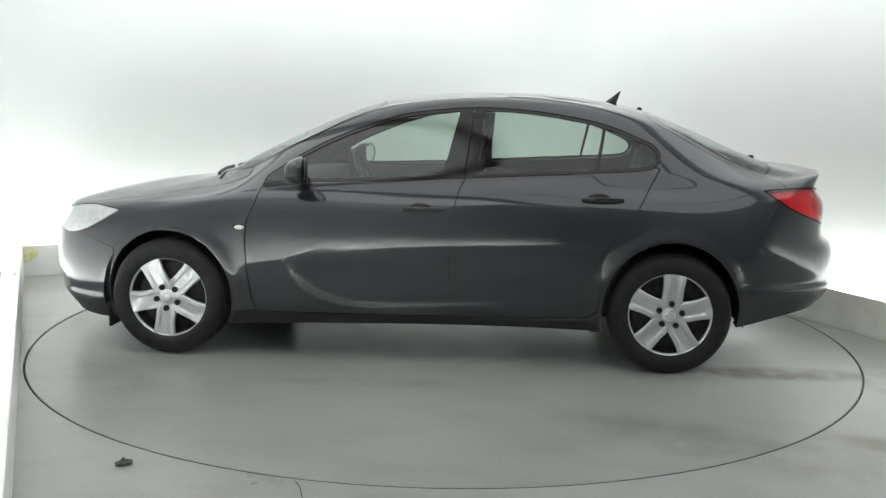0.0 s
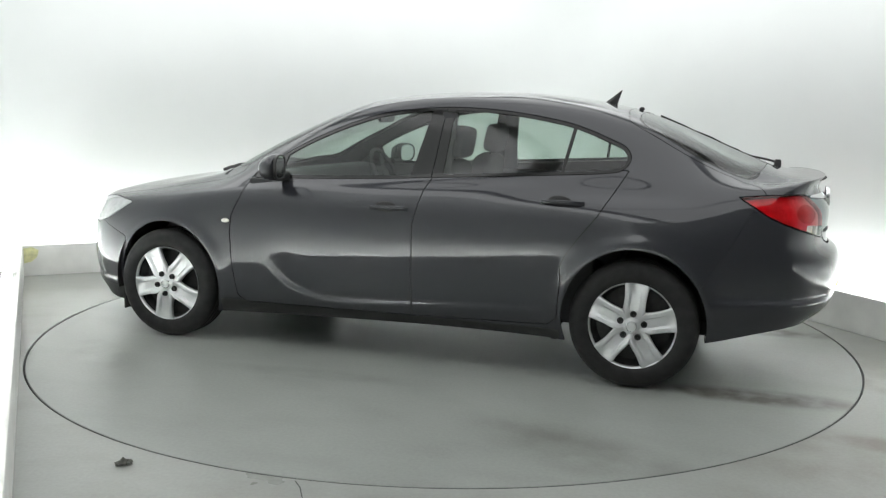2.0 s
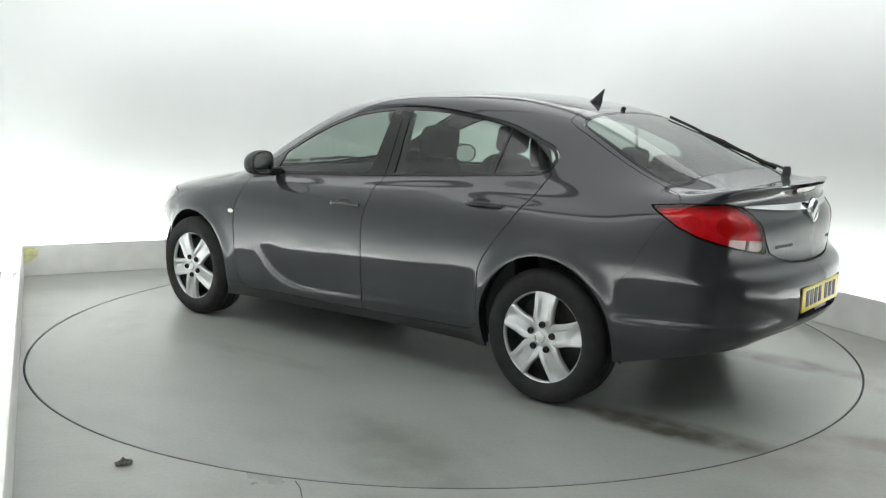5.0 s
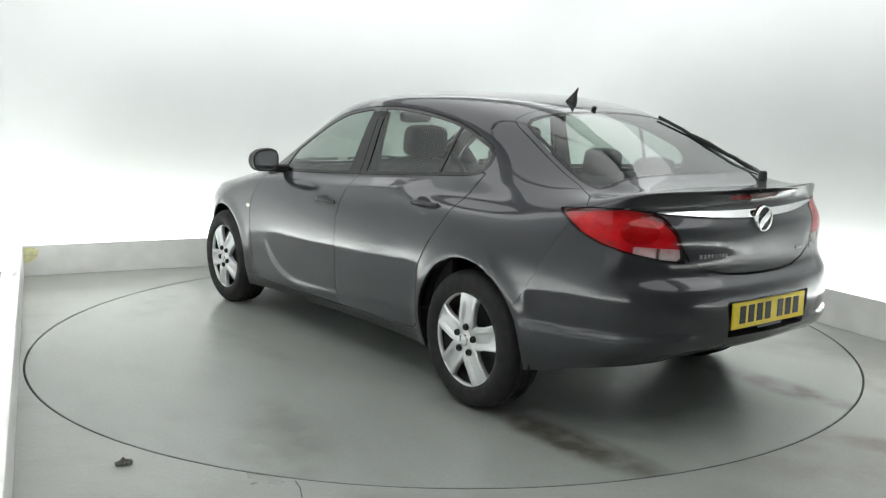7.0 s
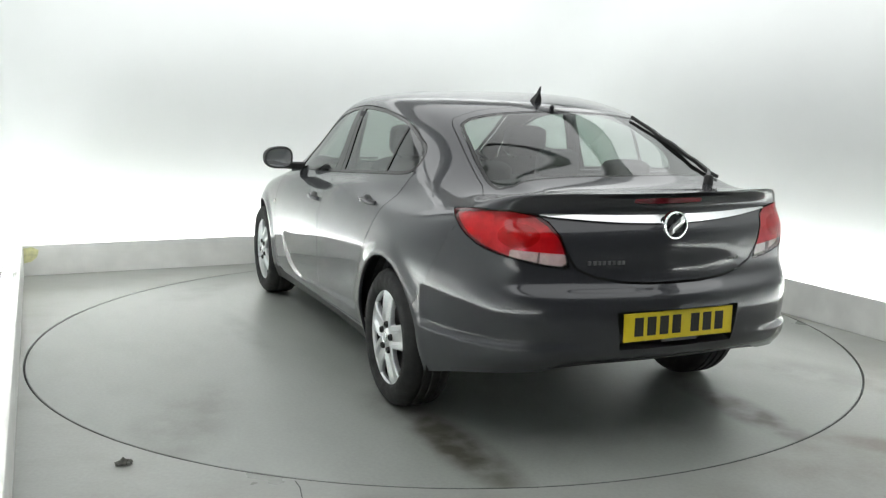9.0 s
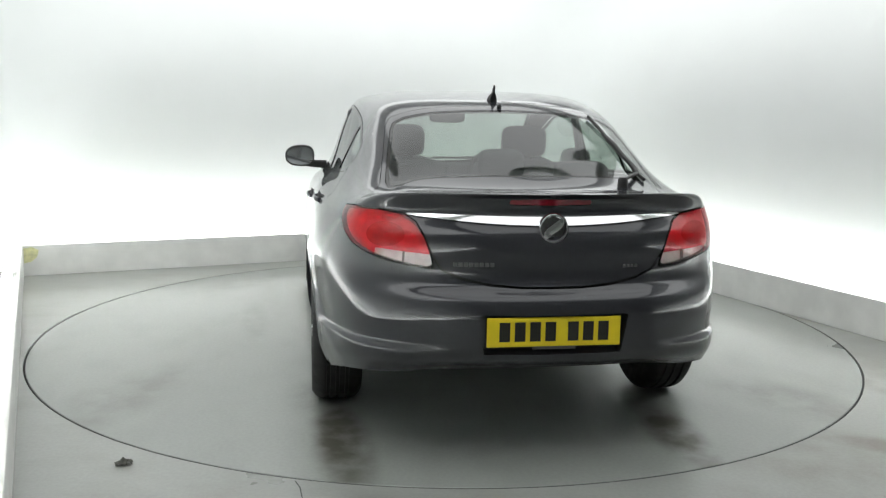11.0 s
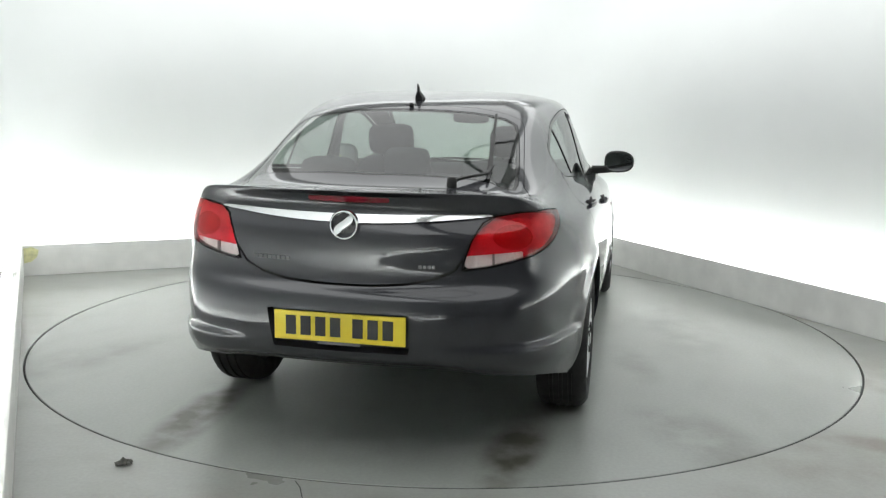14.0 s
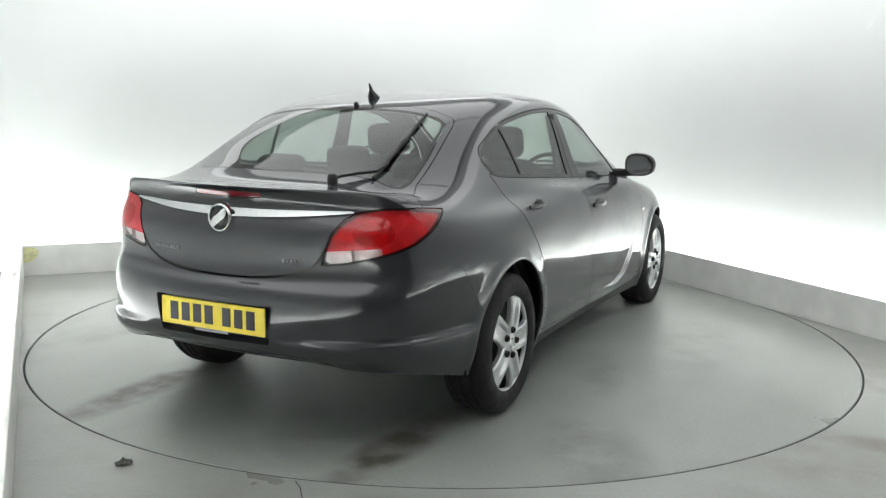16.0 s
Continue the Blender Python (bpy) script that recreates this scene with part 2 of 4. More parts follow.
        lamp.matrix_basis = ROOM @ Matrix.Translation((ax0, ay0, CEIL - .06))
        bm = bmesh.new()
        box(bm, .02, ax1 - ax0 - .02, .02, ay1 - ay0 - .02, .02, .03)
        part("diffuser", bm, EDGE_FILL, lamp, "glowing face of the added strip", False)
        for q in ((0, .018, 0, ay1 - ay0), (ax1 - ax0 - .018, ax1 - ax0, 0, ay1 - ay0), (.018, ax1 - ax0 - .018, 0, .018), (.018, ax1 - ax0 - .018, ay1 - ay0 - .018, ay1 - ay0)):
            bm = bmesh.new()
            box(bm, *q, 0, .06, bevel=.003)
            part("frame", bm, CEIL_MAT, lamp, "", False)
    # dim glowing panels, added out of view to lift car, floor and walls
    for i in range(3):
        lamp = tagged(new("added_ceiling_fill_panel"), "added unseen dim fill panel under the studio ceiling", "light panel", "luminous ceiling panels")
        lamp.matrix_basis = ROOM @ Matrix.Translation((0, 1.55 - 1.95 * i, CEIL - .08))
        bm = bmesh.new()
        box(bm, -1.45, 1.45, -1.9, 0, .02, .03)
        part("diffuser", bm, CEIL_FILL, lamp, "dimly glowing face of the added panel", False)
        for q in ((-1.47, -1.45, -1.92, .02), (1.45, 1.47, -1.92, .02), (-1.45, 1.45, -1.92, -1.9), (-1.45, 1.45, 0, .02)):
            bm = bmesh.new()
            box(bm, *q, 0, .08, bevel=.003)
            part("frame", bm, CEIL_MAT, lamp, "", False)
    for a, b in (((X_LEFT + 0.05, Y_BACK + 0.10), (X_RIGHT - 0.30, Y_BACK + 0.10)), ((X_RIGHT + 0.11, -6.5), (X_RIGHT + 0.11, Y_BACK - 0.30)), ((X_LEFT - 0.11, -6.5), (X_LEFT - 0.11, Y_BACK))):
        run = Vector((*b, 0)) - Vector((*a, 0))
        count = max(3, round(run.length / 1.5))
        for i in range(count):
            ob = tagged(new("cove_light"), "white fluorescent batten standing behind the kick board", "batten light", "cove lights")
            q = Vector((*a, 0)) + run * (i + 0.5) / count
            ob.matrix_basis = ROOM @ Matrix.Translation(q) @ Matrix.Rotation(math.atan2(run.y, run.x), 4, "Z")
            L = run.length / count - 0.06
            bm = bmesh.new()
            box(bm, -L / 2, L / 2, -0.03, 0.03, 0.0, 0.05, bevel=0.004)
            part("body", bm, CEIL_MAT, ob, "", False)
            bm = bmesh.new()
            lathe(bm, [(0.001, -L / 2 + 0.02), (0.030, -L / 2 + 0.02), (0.030, L / 2 - 0.02), (0.001, L / 2 - 0.02)], 12, Matrix.Translation((0, 0, 0.085)) @ Matrix.Rotation(radians(90), 4, "Y"))
            part("tube", bm, TUBE, ob, "glowing tube")


build_room()


def build_turntable():
    table = tagged(new("turntable"), "round grey-green painted turntable flush with the studio floor", "turntable")
    bm = bmesh.new()
    lathe(bm, [(0.0005, -0.06), (R_DISC - 0.006, -0.06), (R_DISC - 0.006, -0.003), (R_DISC - 0.009, 0.0), (0.0005, 0.0)], 192)
    bmesh.ops.remove_doubles(bm, verts=bm.verts, dist=0.0008)
    part("deck", bm, DISC_MAT, table, "", False)
    bm = bmesh.new()
    lathe(bm, [(R_DISC - 0.0055, -0.05), (R_DISC - 0.001, -0.05), (R_DISC - 0.001, -0.002), (R_DISC - 0.0055, -0.002)], 192, closed=True)
    part("edge_band", bm, STEEL_EDGE, table, "dark steel edge band", False)
    return table


turntable = build_turntable()


def build_floor_bits():
    """The scrap on the floor and the yellow mark on the kick board."""
    rnd = random.Random(4)
    bm = bmesh.new()
    n = 7
    grid = [[bm.verts.new(((i / n - .5) * .085 + .006 * math.sin(3 * j), (j / n - .5) * .060 + rnd.uniform(-.005, .005), .006 + abs(rnd.gauss(0, .007)) + .022 * math.exp(-((i - 4) ** 2 + (j - 3) ** 2) / 5))) for j in range(n + 1)] for i in range(n + 1)]
    for i in range(n):
        for j in range(n):
            if (i - 3) ** 2 + (j - 3) ** 2 * 1.3 < 15:
                bm.faces.new((grid[i][j], grid[i + 1][j], grid[i + 1][j + 1], grid[i][j + 1]))
    for v in [v for v in bm.verts if not v.link_faces]:
        bm.verts.remove(v)
    ext = bmesh.ops.extrude_face_region(bm, geom=bm.faces[:])["geom"]
    for v in ext:
        if isinstance(v, bmesh.types.BMVert):
            v.co.z = max(0.0005, v.co.z - .006)
    ob = new("leaf", mesh_object("leaf", bm, LEAF, True))
    ob.matrix_basis = pose(-1.235, -2.268, 0.0, 0, 0, 20) @ Matrix.Diagonal((.72, .72, .8, 1))
    tagged(ob, "crumpled dark leaf lying on the studio floor", "leaf")
    bm = bmesh.new()
    vs = [bm.verts.new((x, 0, z)) for x, z in ((0, 0), (.05, .01), (.095, .045), (.11, .10), (.06, .128), (.0, .12))]
    bm.faces.new(vs)
    ext = bmesh.ops.extrude_face_region(bm, geom=bm.faces[:])["geom"]
    for v in ext:
        if isinstance(v, bmesh.types.BMVert):
            v.co.y -= .002
    ob = new("tape_patch", mesh_object("tape_patch", bm, TAPE))
    ob.matrix_basis = ROOM @ Matrix.Translation((X_LEFT + .006, Y_BACK - .0005, .105))
    tagged(ob, "faded yellow tape patch stuck on the kick board", "tape")

    # a fine joint in the painted floor outside the turntable
    bm = bmesh.new()
    sweep(bm, [(-.548, -2.392, .0008), (-.52, -2.45, .0008), (-.50, -2.53, .0008), (-.44, -2.66, .0008), (-.36, -2.86, .0008)], .004, .0012)
    structure("floor_joint", bm, STEEL_EDGE, "fine dark crack in the painted floor", "floor joint")


build_floor_bits()


# ---------------------------------------------------------------- the car: its outer skin
# Car axes: x forward, y to its left, z up; the origin lies on the ground midway between the axles.
AXLE, WHEEL_R = 1.3685, 0.325


def curve(keys):
    """A smooth curve through (x, y) keys, flat-limited so that it never overshoots; x in falling or rising order."""
    keys = sorted(keys)
    xs, ys = np.array([k[0] for k in keys], float), np.array([k[1] for k in keys], float)
    h, d = np.diff(xs), np.diff(ys) / np.diff(xs)
    m = np.zeros(len(xs))
    m[0], m[-1] = d[0], d[-1]
    for i in range(1, len(xs) - 1):
        if d[i - 1] * d[i] > 0:
            w1, w2 = 2 * h[i] + h[i - 1], h[i] + 2 * h[i - 1]
            m[i] = (w1 + w2) / (w1 / d[i - 1] + w2 / d[i])

    def value(x):
        x = np.clip(np.asarray(x, float), xs[0], xs[-1])
        i = np.clip(np.searchsorted(xs, x) - 1, 0, len(xs) - 2)
        t = (x - xs[i]) / h[i]
        return (ys[i] * (1 + 2 * t) * (1 - t) ** 2 + m[i] * h[i] * t * (1 - t) ** 2 + ys[i + 1] * t * t * (3 - 2 * t) + m[i + 1] * h[i] * t * t * (t - 1))
    return value


def natural(keys):
    """A natural cubic through (x, y) keys: smooth in curvature, for the long lines of the body."""
    keys = sorted(keys)
    xs, ys = np.array([k[0] for k in keys], float), np.array([k[1] for k in keys], float)
    n, h = len(xs), np.diff(xs)
    A, b = np.eye(n), np.zeros(n)
    for i in range(1, n - 1):
        A[i, i - 1:i + 2] = h[i - 1], 2 * (h[i - 1] + h[i]), h[i]
        b[i] = 6 * ((ys[i + 1] - ys[i]) / h[i] - (ys[i] - ys[i - 1]) / h[i - 1])
    c = np.linalg.solve(A, b)

    def value(x):
        x = np.clip(np.asarray(x, float), xs[0], xs[-1])
        i = np.clip(np.searchsorted(xs, x) - 1, 0, n - 2)
        p, q = xs[i + 1] - x, x - xs[i]
        return (c[i] * p ** 3 + c[i + 1] * q ** 3) / (6 * h[i]) + (ys[i] / h[i] - c[i] * h[i] / 6) * p + (ys[i + 1] / h[i] - c[i + 1] * h[i] / 6) * q
    return value


def smoothstep(a, b, x):
    t = np.clip((x - a) / (b - a), 0, 1)
    return t * t * (3 - 2 * t)


# the plan of the body at its widest, from the middle of the nose round the side to the middle of the tail
PLAN = [(2.36, 0), (2.33, .22), (2.24, .45), (2.09, .64), (1.88, .775), (1.60, .872), (1.30, .912), (.90, .922), (.40, .922), (-.20, .922),
        (-.75, .920), (-1.15, .921), (-1.50, .914), (-1.80, .865), (-2.055, .780), (-2.210, .655), (-2.298, .45), (-2.34, .22), (-2.353, 0)]
plan_x = natural([(i, p[0]) for i, p in enumerate(PLAN)])
plan_y = natural([(i, p[1]) for i, p in enumerate(PLAN)])
ENDS = len(PLAN) - 1
U = np.concatenate([np.linspace(0, 4, 50, endpoint=False), np.linspace(4, 13, 190, endpoint=False), np.linspace(13, ENDS, 80)])
PX, PY = plan_x(U), np.maximum(plan_y(U), 0)
PY[0] = PY[-1] = 0
TAIL = smoothstep(13.2, 16.2, U)
NOSE = 1 - smoothstep(1.5, 5, U)


def line(keys, kind=natural):
    return kind(keys)(PX)


def row(z, width=1.0, tail=0.0, nose=0.0):
    return np.stack([PX + tail * TAIL - nose * NOSE, PY * width, z], -1)


def upper(y, z, base, share=1.0):
    return np.stack([base[:, 0], (y ** -10 + (share * base[:, 1] + 1e-4) ** -10) ** -.1 if y is not None else base[:, 1] * 0, z], -1)


END_Z = 1.066
sill = row(line([(2.4, .20), (1.7, .17), (1., .185), (-1., .215), (-1.6, .235), (-1.95, .32), (-2.36, .385)]), line([(2.4, .93), (1.3, .945), (-1.3, .945), (-2.36, .97)]), .07, .12)
rocker = row(line([(2.4, .29), (1., .302), (.26, .312), (-.05, .322), (-.4, .341), (-.75, .358), (-1.02, .372), (-1.6, .365), (-2.0, .405), (-2.36, .435)], curve), line([(2.4, .98), (1, .985), (-1.2, .985), (-1.8, .99), (-2.36, 1)]), .005, .03)
low = row(line([(2.4, .40), (1., .41), (-1., .47), (-1.6, .48), (-2.36, .53)]), .997, -.018, .0)
waist = row(line([(2.4, .55), (1., .60), (-1., .63), (-1.6, .65), (-2.36, .665)]), 1.0, -.006, 0)
ledge = row(line([(2.4, .64), (1., .72), (-1., .755), (-1.6, .77), (-2.36, .72)]), line([(2.4, .995), (0, .994), (-1.5, .993), (-2.36, .992)]), .052, .02)
shoulder = row(line([(2.4, .69), (1.6, .74), (1., .82), (0, .865), (-1., .905), (-1.6, .905), (-2.36, .90)]), line([(2.4, .99), (1., .975), (0, .968), (-1.2, .950), (-1.6, .942), (-2.0, .965), (-2.36, .98)]), .058, .05)
hollow = row(line([(2.4, .725), (1.6, .785), (1., .885), (0, .935), (-1., .985), (-1.6, .965), (-1.9, .955), (-2.36, 1.008)]), line([(2.4, .985), (1.6, .95), (1., .94), (0, .932), (-.7, .915), (-1.25, .872), (-1.6, .888), (-1.9, .935), (-2.36, .95)]), .112, .075)
belt = row(line([(2.4, .76), (2.0, .785), (1.6, .825), (1.2, .885), (.9, .935), (.577, .968), (0, .997), (-.5, 1.024), (-.94, 1.050), (-1.25, 1.066), (-1.5, 1.052), (-1.75, 1.025), (-1.95, 1.02), (-2.15, 1.05), (-2.36, END_Z)]),
           line([(2.4, .95), (1.6, .90), (1., .885), (.4, .882), (-.35, .870), (-.8, .857), (-1.25, .824), (-1.6, .812), (-1.9, .865), (-2.36, .95)]), .085, .09)
belt[0, 2] = .76
rail = upper(line([(2.4, .60), (1.88, .53), (1.6, .60), (1.3, .645), (1.0, .675), (.73, .668), (.4, .668), (0, .672), (-.6, .668), (-.9, .655), (-1.2, .650), (-1.5, .628), (-1.7, .615), (-1.95, .60), (-2.2, .60)]),
             line([(2.4, .76), (2.0, .825), (1.6, .878), (1.3, .925), (1.1, .962), (.95, 1.022), (.80, 1.095), (.534, 1.208), (.257, 1.318), (.03, 1.378), (-.29, 1.412), (-.6, 1.402), (-.9, 1.362), (-1.2, 1.293), (-1.4, 1.228), (-1.6, 1.158), (-1.8, 1.086), (-1.95, 1.048), (-2.15, 1.055), (-2.27, END_Z)]), belt, .90)
cant = upper(line([(2.4, .35), (1.88, .34), (1.3, .40), (1.0, .50), (.6, .535), (0, .55), (-.6, .56), (-1.25, .562), (-1.9, .545), (-2.2, .45)]),
             line([(2.4, .76), (2.0, .85), (1.6, .905), (1.35, .945), (1.2, .985), (1.0, 1.075), (.73, 1.202), (.534, 1.288), (.257, 1.388), (.056, 1.427), (-.27, 1.455), (-.59, 1.455), (-.9, 1.425), (-1.25, 1.350), (-1.4, 1.298), (-1.6, 1.220), (-1.9, 1.098), (-2.05, 1.070), (-2.15, 1.064), (-2.27, END_Z)]), belt, .72)
crown = upper(None, line([(2.4, .76), (2.2, .815), (1.9, .878), (1.6, .925), (1.35, .958), (1.25, .985), (1.0, 1.112), (.7, 1.255), (.4, 1.378), (.2, 1.436), (-.1, 1.474), (-.46, 1.485), (-.8, 1.470), (-1.1, 1.428), (-1.26, 1.392), (-1.5, 1.303), (-1.8, 1.178), (-1.95, 1.117), (-2.05, 1.083), (-2.15, 1.066), (-2.27, END_Z)]), belt)
for r in (rail, cant, crown):
    r[0], r[-1] = belt[0], belt[-1]
ROWS = np.stack([sill, rocker, low, waist, ledge, shoulder, hollow, belt, rail, cant, crown], 1)      # columns x rows x 3
STEPS = 9


def skin_grid():
    """Fills each column between the rows with a smooth curve through them."""
    n, k = ROWS.shape[:2]
    mirror = ROWS[:, -2] * np.array([1, -1, 1])
    ext = np.concatenate([(2 * ROWS[:, :1] - ROWS[:, 1:2]), ROWS, mirror[:, None]], 1)
    cols = []
    for j in range(k - 1):
        p0, p1, p2, p3 = (ext[:, j + i] for i in range(4))
        d01, d12, d23 = (np.sqrt(np.linalg.norm(b - a, axis=1) + 1e-9)[:, None] for a, b in ((p0, p1), (p1, p2), (p2, p3)))
        m1 = (p1 - p0) / d01 - (p2 - p0) / (d01 + d12) + (p2 - p1) / d12
        m2 = (p2 - p1) / d12 - (p3 - p1) / (d12 + d23) + (p3 - p2) / d23
        m1, m2 = m1 * d12, m2 * d12
        for s in range(STEPS if j < k - 2 else STEPS + 1):
            t = s / STEPS
            cols.append(p1 * (1 + 2 * t) * (1 - t) ** 2 + m1 * t * (1 - t) ** 2 + p2 * t * t * (3 - 2 * t) + m2 * t * t * (t - 1))
    return np.stack(cols, 1)


# the blade: a crease that drops behind the front wheel and runs along the doors
BLADE_X = natural([(0, .735), (1, .70), (2, .645), (3, .55), (4, .42), (5, .26), (6, -.05), (7, -.4), (8, -.75), (9, -1.02)])
BLADE_Z = natural([(0, .615), (1, .53), (2, .455), (3, .378), (4, .33), (5, .312), (6, .322), (7, .341), (8, .358), (9, .374)])
blade = np.stack([BLADE_X(np.linspace(0, 9, 91)), BLADE_Z(np.linspace(0, 9, 91))], -1)


def blade_distance(x, z):
    """Signed distance to the blade: positive above and behind it, with the place along it from 0 to 1."""
    d = np.hypot(x[..., None] - blade[:, 0], z[..., None] - blade[:, 1])
    i = np.argmin(d, -1)
    t = np.gradient(blade, axis=0)[i]
    size = np.linalg.norm(t, axis=-1)
    rx_, rz_ = x - blade[i, 0], z - blade[i, 1]
    side = (t[..., 1] * rx_ - t[..., 0] * rz_) / size
    along = np.clip((i + (t[..., 0] * rx_ + t[..., 1] * rz_) / size ** 2) / 90.0, 0, 1)
    return side, along


GRID = skin_grid()
for end, near, next_ in ((0, 1, 2), (-1, -2, -3)):      # the middle line of nose and tail carries on from its neighbour
    GRID[end] = GRID[near] + (GRID[near] - GRID[next_]) * np.array([.4, 0, 0])
    GRID[end, :, 1] = 0
gx, gy, gz = GRID[..., 0], GRID[..., 1], GRID[..., 2]
side_weight = smoothstep(.80, .88, gy)
bs, bt = blade_distance(gx, gz)
fade = smoothstep(.06, .34, bt) * (1 - .55 * smoothstep(.50, .80, bt)) * (1 - smoothstep(.93, 1.0, bt)) * side_weight
push = np.where(bs > 0, -.0125 * np.exp(-bs / .11) * smoothstep(-.006, .030, bs) + .006 * (1 - smoothstep(-.006, .030, bs)), .006 * np.exp(bs / .06)) * fade
for cx, rx, rz in ((AXLE, .366, .366), (-AXLE, .360, .380)):
    q = np.hypot((gx - cx) / rx, (gz - .335) / rz)
    push += .013 * np.exp(-((q - 1.02) / .13) ** 2) * smoothstep(.78, .86, gy) * (gz < .95)
GRID[..., 1] += push


def grid_normals():
    du, dv = np.gradient(GRID, axis=0), np.gradient(GRID, axis=1)
    n = np.cross(du, dv)
    n /= np.linalg.norm(n, axis=-1, keepdims=True) + 1e-12
    n[:, -1, 1] = 0
    n[0], n[-1] = n[1], n[-2]
    n[0, :, 1] = n[-1, :, 1] = 0
    return n / (np.linalg.norm(n, axis=-1, keepdims=True) + 1e-12)


# the rear bumper's lower lip stands proud under a ledge that fades towards the middle
gx, gy, gz = GRID[..., 0], GRID[..., 1], GRID[..., 2]
lip = smoothstep(-1.70, -1.82, gx) * smoothstep(.30, .60, gy) * (gz < .62)
GRID += grid_normals() * (lip * (.011 * (1 - smoothstep(.468, .492, gz)) - .004 * smoothstep(.470, .49, gz) * (1 - smoothstep(.49, .58, gz))))[..., None]
gx, gy, gz = GRID[..., 0], GRID[..., 1], GRID[..., 2]
chin = smoothstep(1.72, 1.84, gx) * (gz < .5)
GRID += grid_normals() * (chin * .014 * (1 - smoothstep(.285, .305, gz)))[..., None]
NRM = grid_normals()
NC, NR = GRID.shape[:2]
UU = np.repeat(U[:, None], NR, 1)
VV = np.repeat(np.arange(NR)[None] / STEPS, NC, 0)


class Skin:
    """A piece of the body's left half: vertex rows (x, y, z, nx, ny, nz, u, v) and faces."""

    def __init__(self, verts, faces):
        self.verts, self.faces = verts, faces

    def split(self, f):
        """Two skins: where f(rows) >= 0 and where it is below; the cut runs smoothly across the faces."""
        A = np.asarray(self.verts)
        val = f(A)
        val = np.where(np.abs(val) < 1e-7, 1e-7, val)
        verts, cuts, inside, outside = list(self.verts), {}, [], []
        neg = val < 0
        for face in self.faces:
            k = sum(neg[i] for i in face)
            if k == 0:
                inside.append(face)
            elif k == len(face):
                outside.append(face)
            else:
                a, b = [], []
                for i, j in zip(face, face[1:] + face[:1]):
                    (b if neg[i] else a).append(i)
                    if neg[i] != neg[j]:
                        key = (i, j) if i < j else (j, i)
                        if key not in cuts:
                            t = val[key[0]] / (val[key[0]] - val[key[1]])
                            cuts[key] = len(verts)
                            verts.append(A[key[0]] * (1 - t) + A[key[1]] * t)
                        a.append(cuts[key])
                        b.append(cuts[key])
                if len(a) > 2:
                    inside.append(tuple(a))
                if len(b) > 2:
                    outside.append(tuple(b))
        return Skin(verts, inside), Skin(verts, outside)

    def islands(self):
        """The connected pieces of a skin."""
        root = {}

        def find(i):
            while root.setdefault(i, i) != i:
                root[i] = root[root[i]]
                i = root[i]
            return i
        for f in self.faces:
            for i in f[1:]:
                root[find(i)] = find(f[0])
        groups = {}
        for f in self.faces:
            groups.setdefault(find(f[0]), []).append(f)
        return [Skin(self.verts, g) for g in groups.values() if len(g) > 5]

    def without(self, f):
        return self.split(f)[1]

    def only(self, f):
        return self.split(f)[0]


def whole_skin():
    verts = list(np.concatenate([GRID, NRM, UU[..., None], VV[..., None]], -1).reshape(-1, 8))
    faces = [(i * NR + j, (i + 1) * NR + j, (i + 1) * NR + j + 1, i * NR + j + 1) for i in range(NC - 1) for j in range(NR - 1)]
    return Skin(verts, faces)


def skin_mesh(name, skin, mat, mirrored=False, both=False, turn=0.015, offset=0.0):
    """A mesh of a skin, its rims turned inwards by `turn`; mirrored: for the right side; both: the two halves welded."""
    A = np.asarray(skin.verts)
    used = sorted({i for f in skin.faces for i in f})
    index = {k: n for n, k in enumerate(used)}
    co, no = A[used, :3].copy(), A[used, 3:6].copy()
    faces = [tuple(index[i] for i in f) for f in skin.faces]
    clean = []
    for f in faces:
        g = []
        for i in f:
            if not g or np.abs(co[i] - co[g[-1]]).max() > 1e-6:
                g.append(i)
        while len(g) > 1 and np.abs(co[g[0]] - co[g[-1]]).max() <= 1e-6:
            g.pop()
        if len(g) > 2:
            clean.append(tuple(g))
    faces = clean
    flip = np.array([1, -1, 1])
    if both:
        n = len(co)
        twin = {i: i if abs(co[i, 1]) < 1e-4 else n + i for i in range(n)}
        co, no = np.concatenate([co, co * flip]), np.concatenate([no, no * flip])
        faces = faces + [tuple(twin[i] for i in f[::-1]) for f in faces]
    elif mirrored:
        co, no = co * flip, no * flip
        faces = [f[::-1] for f in faces]
    co = co + no * offset
    if turn:
        count = {}
        for f in faces:
            for i, j in zip(f, f[1:] + f[:1]):
                key = (i, j) if i < j else (j, i)
                count[key] = (count.get(key, (0,))[0] + 1, i, j)
        rim_co, rim_no, rim_faces, base = [], [], [], len(co)
        for c, i, j in count.values():
            if c == 1:
                e = co[j] - co[i]
                out = np.cross(e, no[i])
                out /= np.linalg.norm(out) + 1e-12
                k = base + len(rim_co)
                rim_co += [co[i], co[j], co[j] - no[j] * turn, co[i] - no[i] * turn]
                rim_no += [out] * 4
                rim_faces.append((k + 1, k, k + 3, k + 2))
        if rim_co:
            co, no = np.concatenate([co, rim_co]), np.concatenate([no, rim_no])
            faces = faces + rim_faces
    me = bpy.data.meshes.new(name)
    me.from_pydata(co.tolist(), [], faces)
    me.validate()
    me.materials.append(mat)
    me.shade_smooth()
    if len(me.vertices) == len(no):
        me.normals_split_custom_set_from_vertices(no.tolist())
    return me


def panel(name, skin, mat, parent, label="", **how):
    ob = new(name, skin_mesh(name, skin, mat, **how))
    ob.parent = parent
    if label:
        tagged(ob, label)
    return ob


